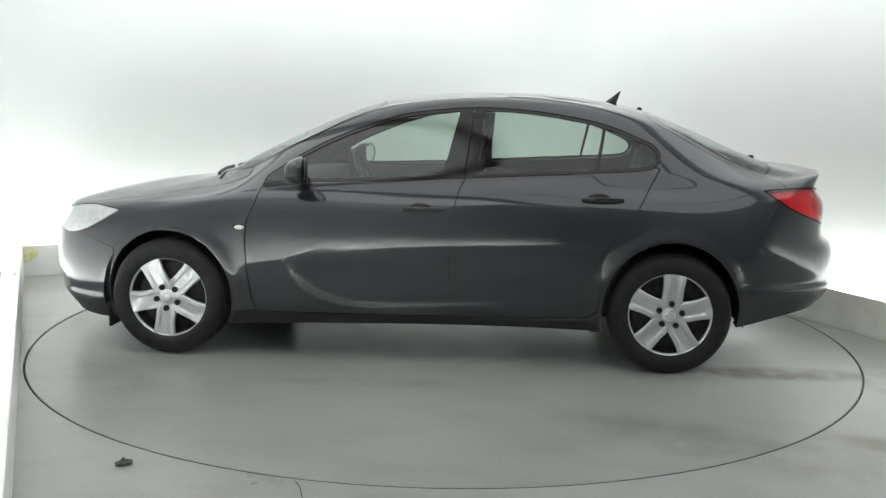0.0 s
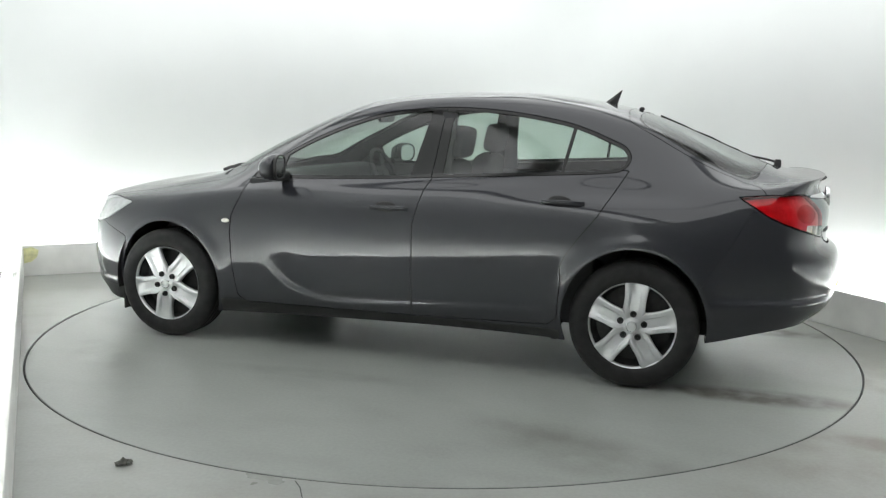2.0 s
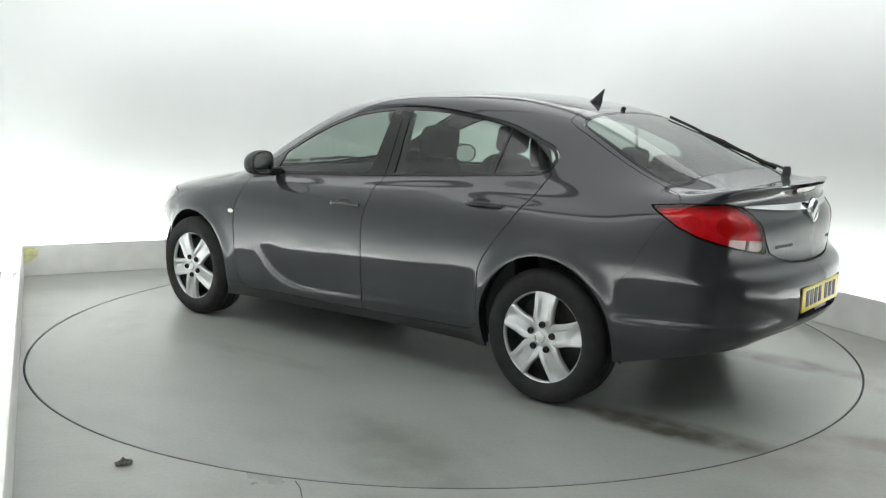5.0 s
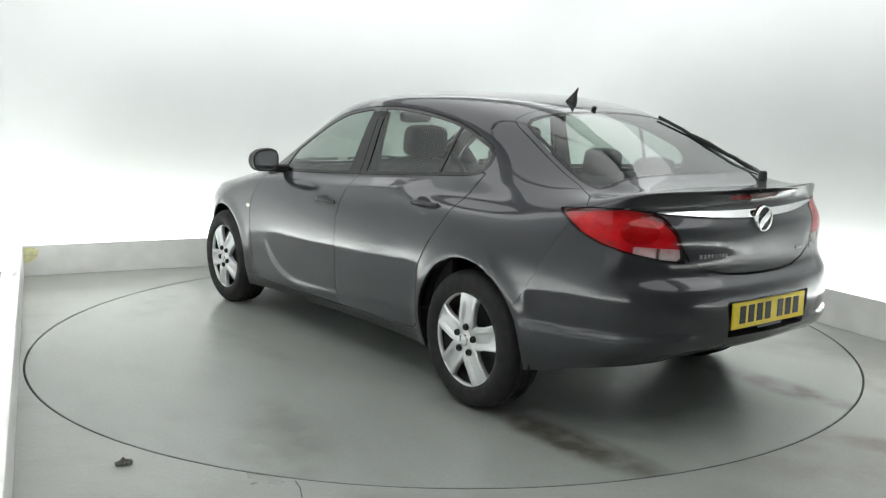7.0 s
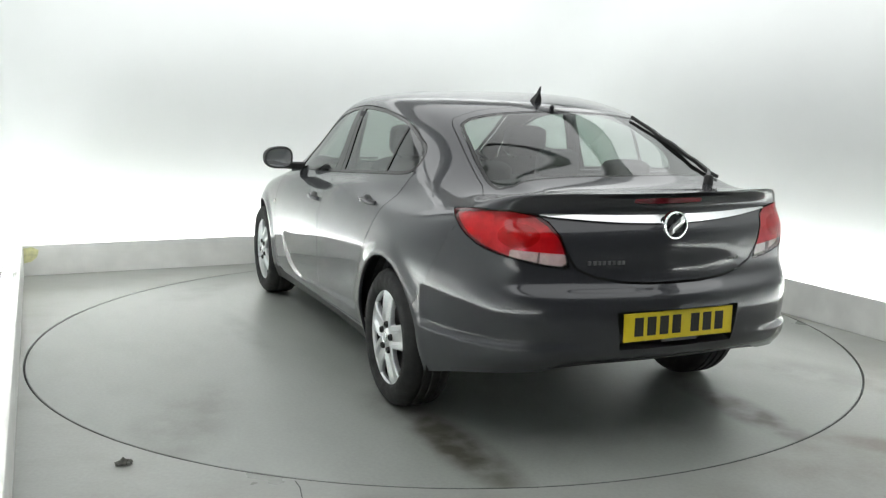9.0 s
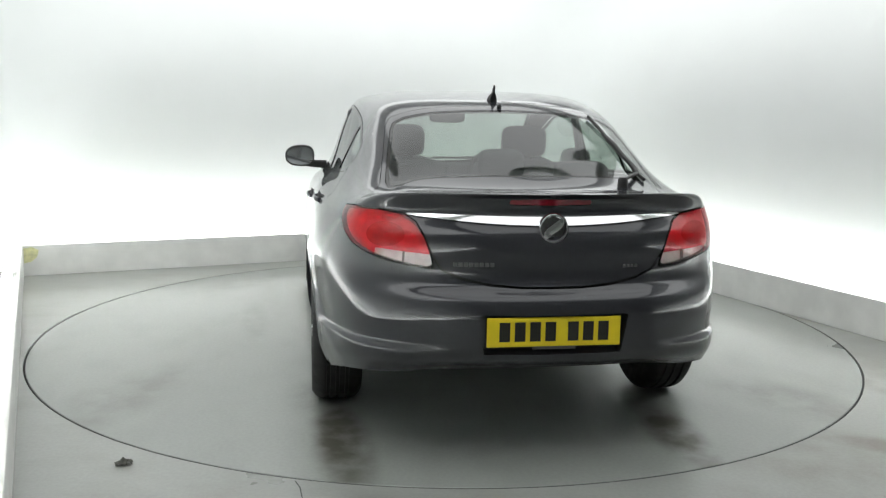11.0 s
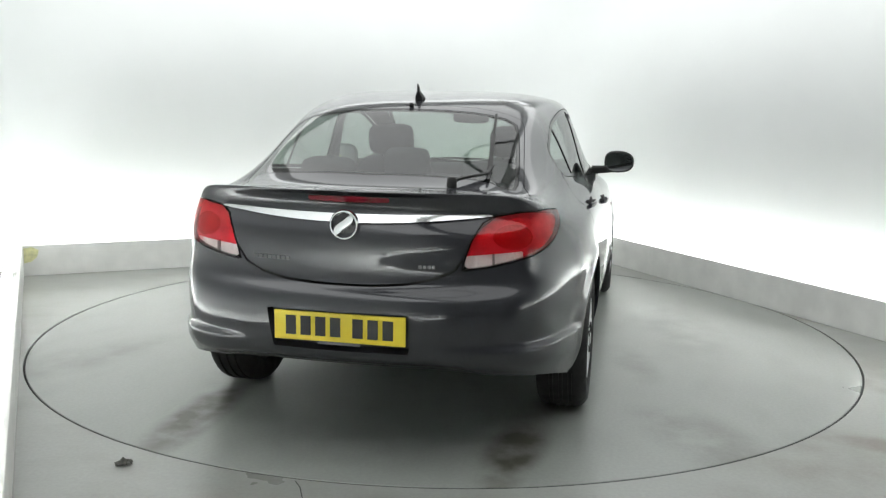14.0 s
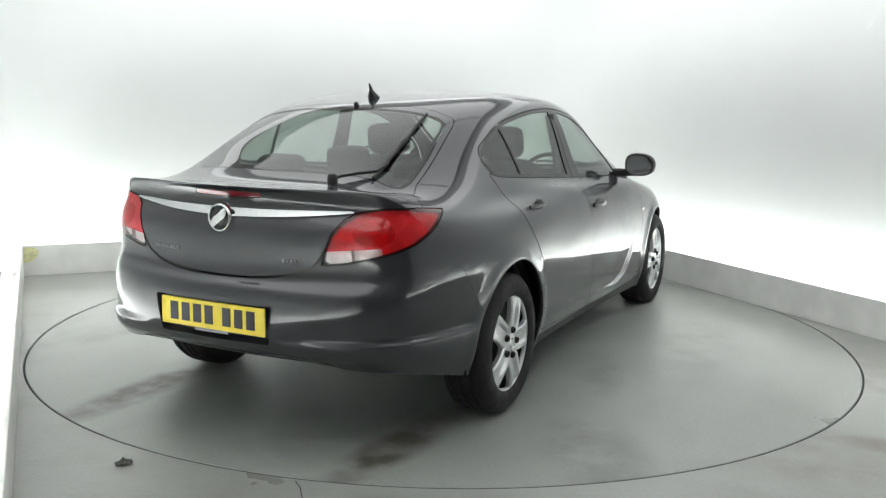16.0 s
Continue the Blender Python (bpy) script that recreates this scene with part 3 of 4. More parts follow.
def outline(points, samples=8, closed=True):
    """A smooth closed outline through the points."""
    p = np.array(points, float)
    n = len(p)
    out = []
    for i in range(n):
        a, b, c, d = p[(i - 1) % n], p[i], p[(i + 1) % n], p[(i + 2) % n]
        for s in range(samples):
            t = s / samples
            out.append(.5 * (2 * b + (c - a) * t + (2 * a - 5 * b + 4 * c - d) * t * t + (3 * b - 3 * c + d - a) * t ** 3))
    return np.array(out)


def inside(poly, p, q):
    """Signed distance to a polygon, positive inside."""
    d = np.full(len(p), 1e9)
    odd = np.zeros(len(p), bool)
    for (x0, y0), (x1, y1) in zip(poly, np.roll(poly, -1, 0)):
        ex, ey = x1 - x0, y1 - y0
        t = np.clip(((p - x0) * ex + (q - y0) * ey) / (ex * ex + ey * ey + 1e-12), 0, 1)
        d = np.minimum(d, np.hypot(p - x0 - t * ex, q - y0 - t * ey))
        cross = (y0 > q) != (y1 > q)
        odd ^= cross & (p < (x1 - x0) * (q - y0) / (y1 - y0 if y1 != y0 else 1e-12) + x0)
    return np.where(odd, d, -d)


# ---------------------------------------------------------------- the car: where its panels are cut
tail_row = shoulder
ARC = np.concatenate([[0], np.cumsum(np.linalg.norm(np.diff(tail_row[::-1, :2], axis=0), axis=1))])[::-1]      # way round the tail, by column


def way(A):
    """Distance round the body from the middle of the tail."""
    return np.interp(A[:, 6], U, ARC)


def way_at(x, y):
    return float(ARC[np.argmin(np.hypot(tail_row[:, 0] - x, tail_row[:, 1] - y))])


def skin_y(x, z, lowest=0, highest=8):
    """Half width of the body's side at x and height z."""
    i = int(np.argmin(np.abs(GRID[40:-45, 20, 0] - x))) + 40
    col = GRID[i, lowest * STEPS:highest * STEPS + 1]
    return float(np.interp(z, col[:, 2], col[:, 1]))


def tail_x(y, z, top=7):
    """x of the tail's face at half width y and height z."""
    best = np.abs(GRID[220:, :top * STEPS + 1, 1] - abs(y)) + np.abs(GRID[220:, :top * STEPS + 1, 2] - z)
    i, j = np.unravel_index(np.argmin(best), best.shape)
    return float(GRID[220 + i, j, 0])


def top_z(x, y):
    """Height of the upper skin at x, y."""
    sub = GRID[:, 7 * STEPS:]
    best = np.hypot(sub[..., 0] - x, sub[..., 1] - abs(y))
    i, j = np.unravel_index(np.argmin(best), best.shape)
    return float(sub[i, j, 2])


DLO = outline([(.70, .975), (.40, .984), (0, 1.001), (-.5, 1.029), (-.94, 1.055), (-1.19, 1.072), (-1.272, 1.093), (-1.303, 1.150), (-1.270, 1.205), (-1.195, 1.240), (-1.056, 1.295), (-.9, 1.336),
               (-.6, 1.380), (-.29, 1.391), (.03, 1.360), (.19, 1.320), (.36, 1.262), (.535, 1.187), (.66, 1.120), (.77, 1.048), (.842, .996), (.825, .972)])
FRONT_DOOR = np.array([(.845, .985), (.872, .869), (.918, .76), (.925, .66), (.915, .48), (.885, .30), (.84, .262), (-.19, .272), (-.192, .60), (-.19, .78), (-.236, .96), (-.262, 1.01), (-.262, 1.07), (.70, 1.07)])
REAR_DOOR = np.array([(-.262, 1.07), (-.262, 1.01), (-.236, .96), (-.19, .78), (-.192, .60), (-.19, .272), (-.93, .290), (-.985, .33), (-1.0, .52), (-.995, .60), (-1.02, .661), (-1.073, .737), (-1.167, .858), (-1.277, 1.047), (-1.30, 1.09)])
HEADLAMP = outline([(1.685, .790), (1.76, .800), (1.88, .806), (2.02, .790), (2.15, .752), (2.205, .705), (2.15, .655), (2.04, .640), (1.92, .665), (1.80, .722), (1.72, .768)])
LAMP = np.array([(way_at(a, b), z) for a, b, z in ((-2.27, .446, .774), (-2.262, .465, .83), (-2.25, .495, .90), (-2.23, .535, .955), (-2.20, .575, .985), (-2.13, .67, 1.000), (-2.0, .765, .998), (-1.92, .80, .992), (-1.838, .835, .984),
                                                   (-1.86, .825, .970), (-1.90, .81, .940), (-1.97, .785, .897), (-2.05, .75, .858), (-2.12, .70, .830), (-2.17, .635, .808), (-2.23, .54, .786))])
LAMP_MID = (way_at(-2.16, .64), .905)


def lamp_eye(A):
    """The oval eye of the tail lamp."""
    return np.where(A[:, 0] < -1.5, 1 - np.hypot((way(A) - LAMP_MID[0]) / .085, (A[:, 2] - LAMP_MID[1]) / .048), -1.0)


WINDSCREEN = np.array([(1.30, -.2), (1.30, 0), (1.26, .25), (1.17, .45), (1.02, .60), (.95, .625), (.60, .60), (.24, .555), (.215, .50), (.255, .25), (.27, 0), (.27, -.2)])
BACKLIGHT = np.array([(-1.295, -.2), (-1.295, 0), (-1.300, .35), (-1.312, .48), (-1.338, .530), (-1.40, .548), (-1.60, .580), (-1.80, .604), (-1.875, .600), (-1.92, .54), (-1.950, .3), (-1.965, 0), (-1.965, -.2)])
HATCH_TOP = np.array([(-1.225, -.2), (-1.225, 0), (-1.235, .35), (-1.265, .540), (-1.32, .562), (-1.60, .600), (-1.80, .628), (-1.91, .675), (-1.965, .75), (-1.985, 1.0), (-2.6, 1.0), (-2.6, -.2)])
HATCH_TAIL = np.array([(-.1, .710), (0, .710), (.12, .711), (.24, .719), (.35, .742), (.425, .775), (.47, .84), (.52, .92), (.60, 1.02), (.60, 1.3), (-.1, 1.3)])
GAP = .0028


def in_side(poly):
    return lambda A: np.where(A[:, 7] < 8.6, inside(poly, A[:, 0], A[:, 2]), -1.0)


def in_top(poly):
    return lambda A: np.where(A[:, 7] > 6.8, inside(poly, A[:, 0], A[:, 1]), -1.0)


def in_round(poly):
    return lambda A: np.where(A[:, 0] < -1.5, inside(poly, way(A), A[:, 2]), -1.0)


def arches(A):
    d = [1 - np.hypot((A[:, 0] - cx) / rx, (A[:, 2] - .335) / rz) for cx, rx, rz in ((AXLE, .366, .366), (-AXLE, .360, .380))]
    return np.where((A[:, 1] > .55) & (A[:, 7] < 6), np.maximum(*d), -1.0)


def hatch(A):
    a = np.where((A[:, 2] > .93) & (A[:, 7] > 5.2), inside(HATCH_TOP, A[:, 0], A[:, 1]), -1.0)
    return np.maximum(a, in_round(HATCH_TAIL)(A))


def chrome_band(A):
    y = A[:, 1]
    mid, half = .960 + .022 * (y / .55) ** 2, .016 - .011 * np.clip(y / .55, 0, 1) ** 2
    return np.where(A[:, 0] < -1.9, np.minimum(half - np.abs(A[:, 2] - mid), (.556 - y) * .5), -1.0)


def plate_recess(A):
    z = A[:, 2]
    half = .270 + (z - .446) * .16
    return np.where((A[:, 0] < -2.0) & (A[:, 7] < 5), np.minimum(np.minimum(z - .458, .615 - z), half - A[:, 1]), -1.0)


def hood_zone(A):
    edge = np.interp(A[:, 0], (.9, 1.2, 1.6, 2.0, 2.3), (.70, .700, .685, .60, .50))
    return np.where(A[:, 7] > 6.5, np.minimum(np.minimum(edge - A[:, 1], A[:, 0] - .96), A[:, 2] - .772), -1.0)


def bumper_rear(A):
    top = np.interp(-A[:, 0], (1.66, 1.80, 1.90, 2.4), (.50, .72, .915, .93))
    return np.where(A[:, 0] < -1.60, np.minimum(top - A[:, 2], (-1.66 - A[:, 0])), -1.0)


def bumper_front(A):
    return np.where(A[:, 0] > 1.5, np.minimum(np.interp(A[:, 0], (1.7, 1.95, 2.4), (.58, .655, .78)) - A[:, 2], A[:, 0] - 1.70), -1.0)


def shrink(f, d):
    return lambda A: f(A) - d


def apart(skin, f, gap=GAP):
    """Cuts a panel out of a skin and leaves a gap round it: the panel, and the rest."""
    inner, rest = skin.split(shrink(f, gap / 2))
    return inner, rest.without(shrink(f, -gap / 2))


def each_side(name, skin, mat, parent, label="", **how):
    return [panel(name, skin, mat, parent, label, mirrored=k, **how) for k in (False, True)]


RED_GLASS = tinted_glass("red_lens", (.80, .034, .075))
DEEP_GLASS = tinted_glass("deep_red_lens_glass", (.88, .58, .58))
CLEAR_GLASS = tinted_glass("clear_lens_glass", (.97, .94, .94))
LAMP_GREY = plain("lamp_divider", (.22, .20, .20), .3, vary=.1, coat=.5)
LAMP_BACK = plain("lamp_reflector", (.88, .87, .87), .40, metal=.15, vary=.10, scale=22)
bump(LAMP_BACK.node_tree, LAMP_BACK.node_tree.nodes["Principled BSDF"], 26, .55, .02)
HEAD_LENS = plain("headlamp_lens", (.62, .64, .65), .12, metal=.35, vary=.08, scale=35, coat=1.0)
DEEP_RED = plain("deep_red_lens", (.20, .008, .016), .15, vary=.12, scale=25, coat=1.0)
AMBER = plain("amber_lens", (.75, .72, .68), .15, vary=.1, coat=1.0)
MIRROR_GLASS = plain("mirror_glass", (.85, .87, .88), .03, metal=1.0, vary=.02)
BADGE_DARK = plain("badge_dark", (.06, .06, .062), .3, metal=.8, vary=.1)
NAME_GREY = plain("name_badge_grey", (.14, .14, .145), .37, metal=.8, vary=.05)
LINER = plain("black_liner", (.012, .012, .012), .85, vary=.3, scale=30)
STEEL = plain("dark_steel", (.05, .05, .05), .6, metal=.6, vary=.3, scale=30)
BACK_GLASS = tinted_glass("rear_glass", (.62, .69, .655))


def build_body(car):
    skin = whole_skin().without(arches)
    # inner lining behind the gaps, open at the windows
    lining = skin.without(in_side(DLO)).without(in_top(WINDSCREEN)).without(in_top(BACKLIGHT)).without(plate_recess).without(in_round(LAMP)).without(lambda A: np.where((A[:, 0] < -2.0) & (A[:, 7] > 5.7) & (A[:, 7] < 7.8), 1.0, -1.0))
    upper_lining, lower_lining = lining.split(lambda A: A[:, 7] - 7.0)
    panel("inner_shell", lower_lining, LINER, car, "", both=True, offset=-.016, turn=0)
    panel("roof_lining", upper_lining, LINER, car, "", both=True, offset=-.016, turn=0)

    dlo, skin = apart(skin, in_side(DLO), .004)
    screen, skin = apart(skin, in_top(WINDSCREEN), .003)
    back, skin = apart(skin, in_top(BACKLIGHT), .003)
    lamp, skin = apart(skin, in_round(LAMP), .005)
    head, skin = apart(skin, in_side(HEADLAMP), .005)
    wide = lambda A: .0016 + .0030 * np.clip((.93 - A[:, 2]) / .06, 0, 1)      # the shut line opens towards the bumper
    gate, skin = skin.split(lambda A: hatch(A) - wide(A))
    skin = skin.without(lambda A: hatch(A) + wide(A))
    hood, skin = apart(skin, hood_zone, .005)
    rear_bumper, skin = apart(skin, bumper_rear, .0014)
    front_bumper, skin = apart(skin, bumper_front, .003)
    front_door, skin = apart(skin, in_side(FRONT_DOOR), .005)
    rear_door, skin = apart(skin, in_side(REAR_DOOR), .005)

    # the strip of skin below the door bottoms, coloured black
    sills, skin = skin.split(lambda A: np.where(A[:, 7] < 1.5, np.minimum(1.0 - np.abs(A[:, 0]), .268 - A[:, 2]), -1.0))
    each_side("lower_sill", sills, BLACK, car, "black lower sill under the doors")
    panel("body_shell", skin, PAINT, car, "dark grey metallic pillars, roof, wings and sills", both=True)
    panel("bonnet", hood, PAINT, car, "dark grey metallic bonnet", both=True)
    nose_low, nose = front_bumper.split(lambda A: .262 + .03 * np.clip(A[:, 0] - 1.9, 0, 1) - A[:, 2])
    fb = panel("front_bumper", nose, PAINT, car, "dark grey metallic front bumper", both=True)
    panel("lip", nose_low, BLACK, fb, "black plastic lower lip", both=True)

    # tailgate with its chrome bar, third lamp and glass
    band, _ = gate.split(chrome_band)
    third = lambda A: np.where((A[:, 0] < -1.9) & (A[:, 7] < 6.9), np.minimum(.013 - .004 * (A[:, 1] / .165) ** 2 - np.abs(A[:, 2] - 1.034), .165 - A[:, 1]), -1.0)
    stop, gate = apart(gate, third, .002)
    tg = panel("tailgate", gate, PAINT, car, "dark grey metallic tailgate with a raised spoiler lip", both=True)
    panel("chrome_bar", band, CHROME, tg, "polished chrome bar across the tailgate", both=True, offset=.009, turn=.012)
    panel("brake_light", stop, DEEP_RED, tg, "dark red third brake light under the spoiler", both=True, offset=-.001)
    clear, border = back.split(shrink(in_top(BACKLIGHT), .014))
    panel("rear_window", clear, BACK_GLASS, tg, "tinted rear window", both=True, turn=0, offset=-.002)
    panel("window_border", border, GLOSS_BLACK, tg, "black ceramic border of the rear window", both=True, offset=-.001, turn=.006)
    pane, frit = screen.split(shrink(in_top(WINDSCREEN), .022))
    panel("windscreen", pane, BACK_GLASS, car, "tinted windscreen", both=True, turn=0, offset=-.002)
    panel("windscreen_border", frit, GLOSS_BLACK, car, "black ceramic border of the windscreen", both=True, turn=.006)

    # bumper with the plate's recess
    recess, bumper = apart(rear_bumper, plate_recess, .0)
    diffuser, bumper = bumper.split(lambda A: np.where(A[:, 0] < -1.9, .405 - .35 * np.clip(A[:, 1] - .42, 0, 1) - A[:, 2], -1))
    rb = panel("rear_bumper", bumper, PAINT, car, "dark grey metallic rear bumper", both=True, turn=.047)
    panel("recess", recess, PAINT, rb, "", both=True, offset=-.045, turn=0)
    panel("lower_edge", diffuser, BLACK, rb, "black plastic lower edge of the bumper", both=True, offset=-.004)

    # lamps
    clear_part, red_part = apart(lamp, lambda A: np.minimum(.834 + .08 * (way(A) - .48) - A[:, 2], .69 - way(A)), .0016)
    cells = lambda A: .004 - np.abs(way(A) - .575)
    for k in (False, True):
        unit = panel("tail_lamp", red_part, RED_GLASS, car, "glossy red tail lamp wrapping the corner", mirrored=k, offset=.002, turn=0)
        panel("reflector", lamp.only(shrink(in_round(LAMP), .006)), LAMP_BACK, unit, "faceted silver reflector behind the lens", mirrored=k, offset=-.017, turn=0)
        panel("lamp_rim", lamp.without(shrink(in_round(LAMP), .006)), GLOSS_BLACK, unit, "thin dark rim of the lamp", mirrored=k, offset=.0005, turn=.02)
        panel("inner_lens", red_part.only(lamp_eye), DEEP_GLASS, unit, "deep red oval inner lens", mirrored=k, offset=-.006, turn=.006)
        panel("reversing_lens", clear_part.without(cells), CLEAR_GLASS, unit, "clear reversing and indicator lens", mirrored=k, offset=.001, turn=.006)
        panel("lens_divider", clear_part.only(cells), LAMP_GREY, unit, "grey bar between the clear lenses", mirrored=k, offset=-.004, turn=.02)
    each_side("headlamp", head, HEAD_LENS, car, "clear headlamp lens", offset=.001, turn=.03)

    # doors: a painted leaf, black pillar trim and the panes
    glass_zone = shrink(in_side(DLO), .017)
    b_front = lambda A: A[:, 0] - (-.135 - .245 * (A[:, 2] - 1.017))
    b_rear = lambda A: (-.318 - .085 * (A[:, 2] - 1.030)) - A[:, 0]
    bar = lambda A: A[:, 0] - (-.965 - .18 * (A[:, 2] - 1.08))
    zone, trim = dlo.split(glass_zone)
    front_pane, zone = zone.split(lambda A: np.minimum(b_front(A), .655 - A[:, 0]))
    rear_zone, zone = zone.split(b_rear)
    rear_pane, rest = rear_zone.split(lambda A: bar(A) - .009)
    quarter, bar_skin = rest.split(lambda A: -bar(A) - .009)
    split_x = lambda A: A[:, 0] + .262 + .12 * (A[:, 2] - 1.07)
    for k in (False, True):
        fd = panel("front_door", front_door, PAINT, car, "dark grey metallic front door", mirrored=k)
        rd = panel("rear_door", rear_door, PAINT, car, "dark grey metallic rear door", mirrored=k)
        for skin_bit, owner, cut in ((trim, fd, 1), (trim, rd, 0), (zone, fd, 1), (zone, rd, 0)):
            piece = skin_bit.split(split_x)[0 if cut else 1]
            piece = piece.without(lambda A: .0025 - np.abs(split_x(A)))
            for bit in piece.islands():
                panel("window_frame", bit, GLOSS_BLACK, owner, "gloss black window surround", mirrored=k, offset=-.001, turn=.008)
        panel("window_frame", bar_skin, GLOSS_BLACK, rd, "black divider bar", mirrored=k, offset=-.001, turn=.008)
        panel("window_pane", front_pane, GLASS, fd, "green-tinted front door window", mirrored=k, offset=-.005, turn=0)
        panel("window_pane", rear_pane, GLASS, rd, "green-tinted rear door window", mirrored=k, offset=-.005, turn=0)
        panel("quarter_window", quarter, GLASS, rd, "small green-tinted quarter window", mirrored=k, offset=-.005, turn=0)
        s = -1 if k else 1
        for owner, x0, x1, z in ((fd, .055, -.160, .852), (rd, -.885, -1.100, .925)):
            handle(owner, x0, x1, z, s)
    return tg, rb


def handle(owner, x0, x1, z, s):
    """A pull handle bowed off the door over a dark cup."""
    xm = (x0 + x1) / 2 + .02
    bm = bmesh.new()
    m = Matrix.Translation((xm, s * (skin_y(xm, z) - .002), z - .002)) @ Matrix.Diagonal((.066, .009, .036, 1))
    bmesh.ops.create_uvsphere(bm, u_segments=20, v_segments=10, radius=1, matrix=m)
    part("handle_cup", bm, BLACK, owner, "dark cup behind the handle")
    bm = bmesh.new()
    pts = []
    for i in range(13):
        t = i / 12
        x = x0 + (x1 - x0) * t
        pts.append((x, s * (skin_y(x, z) + .006 + .020 * math.sin(math.pi * min(1, t * 1.02)) ** .55), z + .004 * math.sin(math.pi * t)))
    sweep(bm, pts, .014, .022)
    part("handle", bm, PAINT, owner, "body-coloured pull handle")


def build_wheel(name_label, spoke_turn):
    """A road wheel round its own y axis, the outer face towards +y."""
    axis = Matrix.Rotation(radians(-90), 4, "X")
    thing = new("wheel")
    bm = bmesh.new()
    half, r = .110, WHEEL_R
    prof = [(.213, half - .022), (.225, half - .006), (.250, half + .002), (.285, half + .003), (r - .023, half - .008), (r - .009, half - .022), (r - .003, half - .036), (r, half - .050)]
    for g in (.042, .0, -.042):
        prof += [(r, g + .010), (r - .008, g + .007), (r - .008, g - .007), (r, g - .010)]
    prof += [(r, -half + .050), (r - .003, -half + .036), (r - .009, -half + .022), (r - .023, -half + .008), (.285, -half - .003), (.250, -half - .002), (.225, -half + .006), (.213, -half + .022)]
    lathe(bm, prof, 96, axis, closed=True)
    part("tyre", bm, RUBBER, thing, "black road tyre with worn tread grooves")
    bm = bmesh.new()
    lathe(bm, [(.0005, .030), (.10, .030), (.19, .022), (.213, .060), (.220, .080), (.216, -.085), (.0005, -.085)], 64, axis)
    part("rim", bm, STEEL, thing, "dark steel rim behind the cover")
    face = axis @ Matrix.Diagonal((1.04, 1.04, 1, 1))
    # cover: outer ring
    bm = bmesh.new()
    lathe(bm, [(.203, .088), (.209, .096), (.219, .101), (.228, .098), (.231, .090), (.226, .080), (.203, .078)], 80, face, closed=True)
    cover = part("cover", bm, SILVER, thing, "silver five-spoke plastic wheel cover")
    # five broad spokes, each a dished plate with raised flanks
    for k in range(5):
        bm = bmesh.new()
        a = radians(90 + spoke_turn + 72 * k)
        rot = face @ Matrix.Rotation(a, 4, "Z")
        ribs = []
        for rr, w, hgt, dish in ((.034, .023, .100, .0), (.060, .042, .103, .005), (.085, .052, .107, .009), (.105, .052, .109, .013), (.125, .051, .109, .015), (.150, .052, .108, .015), (.185, .056, .104, .011), (.209, .061, .097, .005)):
            rows = []
            for f, lift in ((-1, -.026), (-1, -.006), (-.90, 0), (-.58, .0), (-.40, -1), (.40, -1), (.58, 0), (.90, 0), (1, -.006), (1, -.026)):
                z = hgt + (-dish if lift == -1 else lift)
                y = f * w
                rows.append(bm.verts.new(rot @ Vector((math.sqrt(max(rr * rr - y * y * .55, 1e-6)), y, z))))
            ribs.append(rows)
        for p, q in zip(ribs, ribs[1:]):
            for i in range(9):
                bm.faces.new((p[i], q[i], q[i + 1], p[i + 1]))
        bm.faces.new(ribs[0])
        bm.faces.new(ribs[-1][::-1])
        part("spoke", bm, SILVER, cover)
        bm = bmesh.new()
        lathe(bm, [(.0005, .104), (.0085, .104), (.0095, .110), (.0130, .112), (.0155, .107), (.0155, .095)], 18, rot @ Matrix.Translation((.060, 0, 0)))
        part("wheel_bolt", bm, BLACK, cover, "dark wheel bolt")
    bm = bmesh.new()
    lathe(bm, [(.0005, .112), (.020, .111), (.030, .107), (.042, .100), (.080, .0965), (.090, .092), (.094, .080)], 50, face)
    part("centre_cap", bm, SILVER, cover, "silver centre cap with a raised ring")
    bm = bmesh.new()
    lathe(bm, [(.0215, .1105), (.0235, .1135), (.0265, .1125), (.0275, .1085)], 36, face)
    part("cap_ring", bm, CHROME, cover)
    return thing


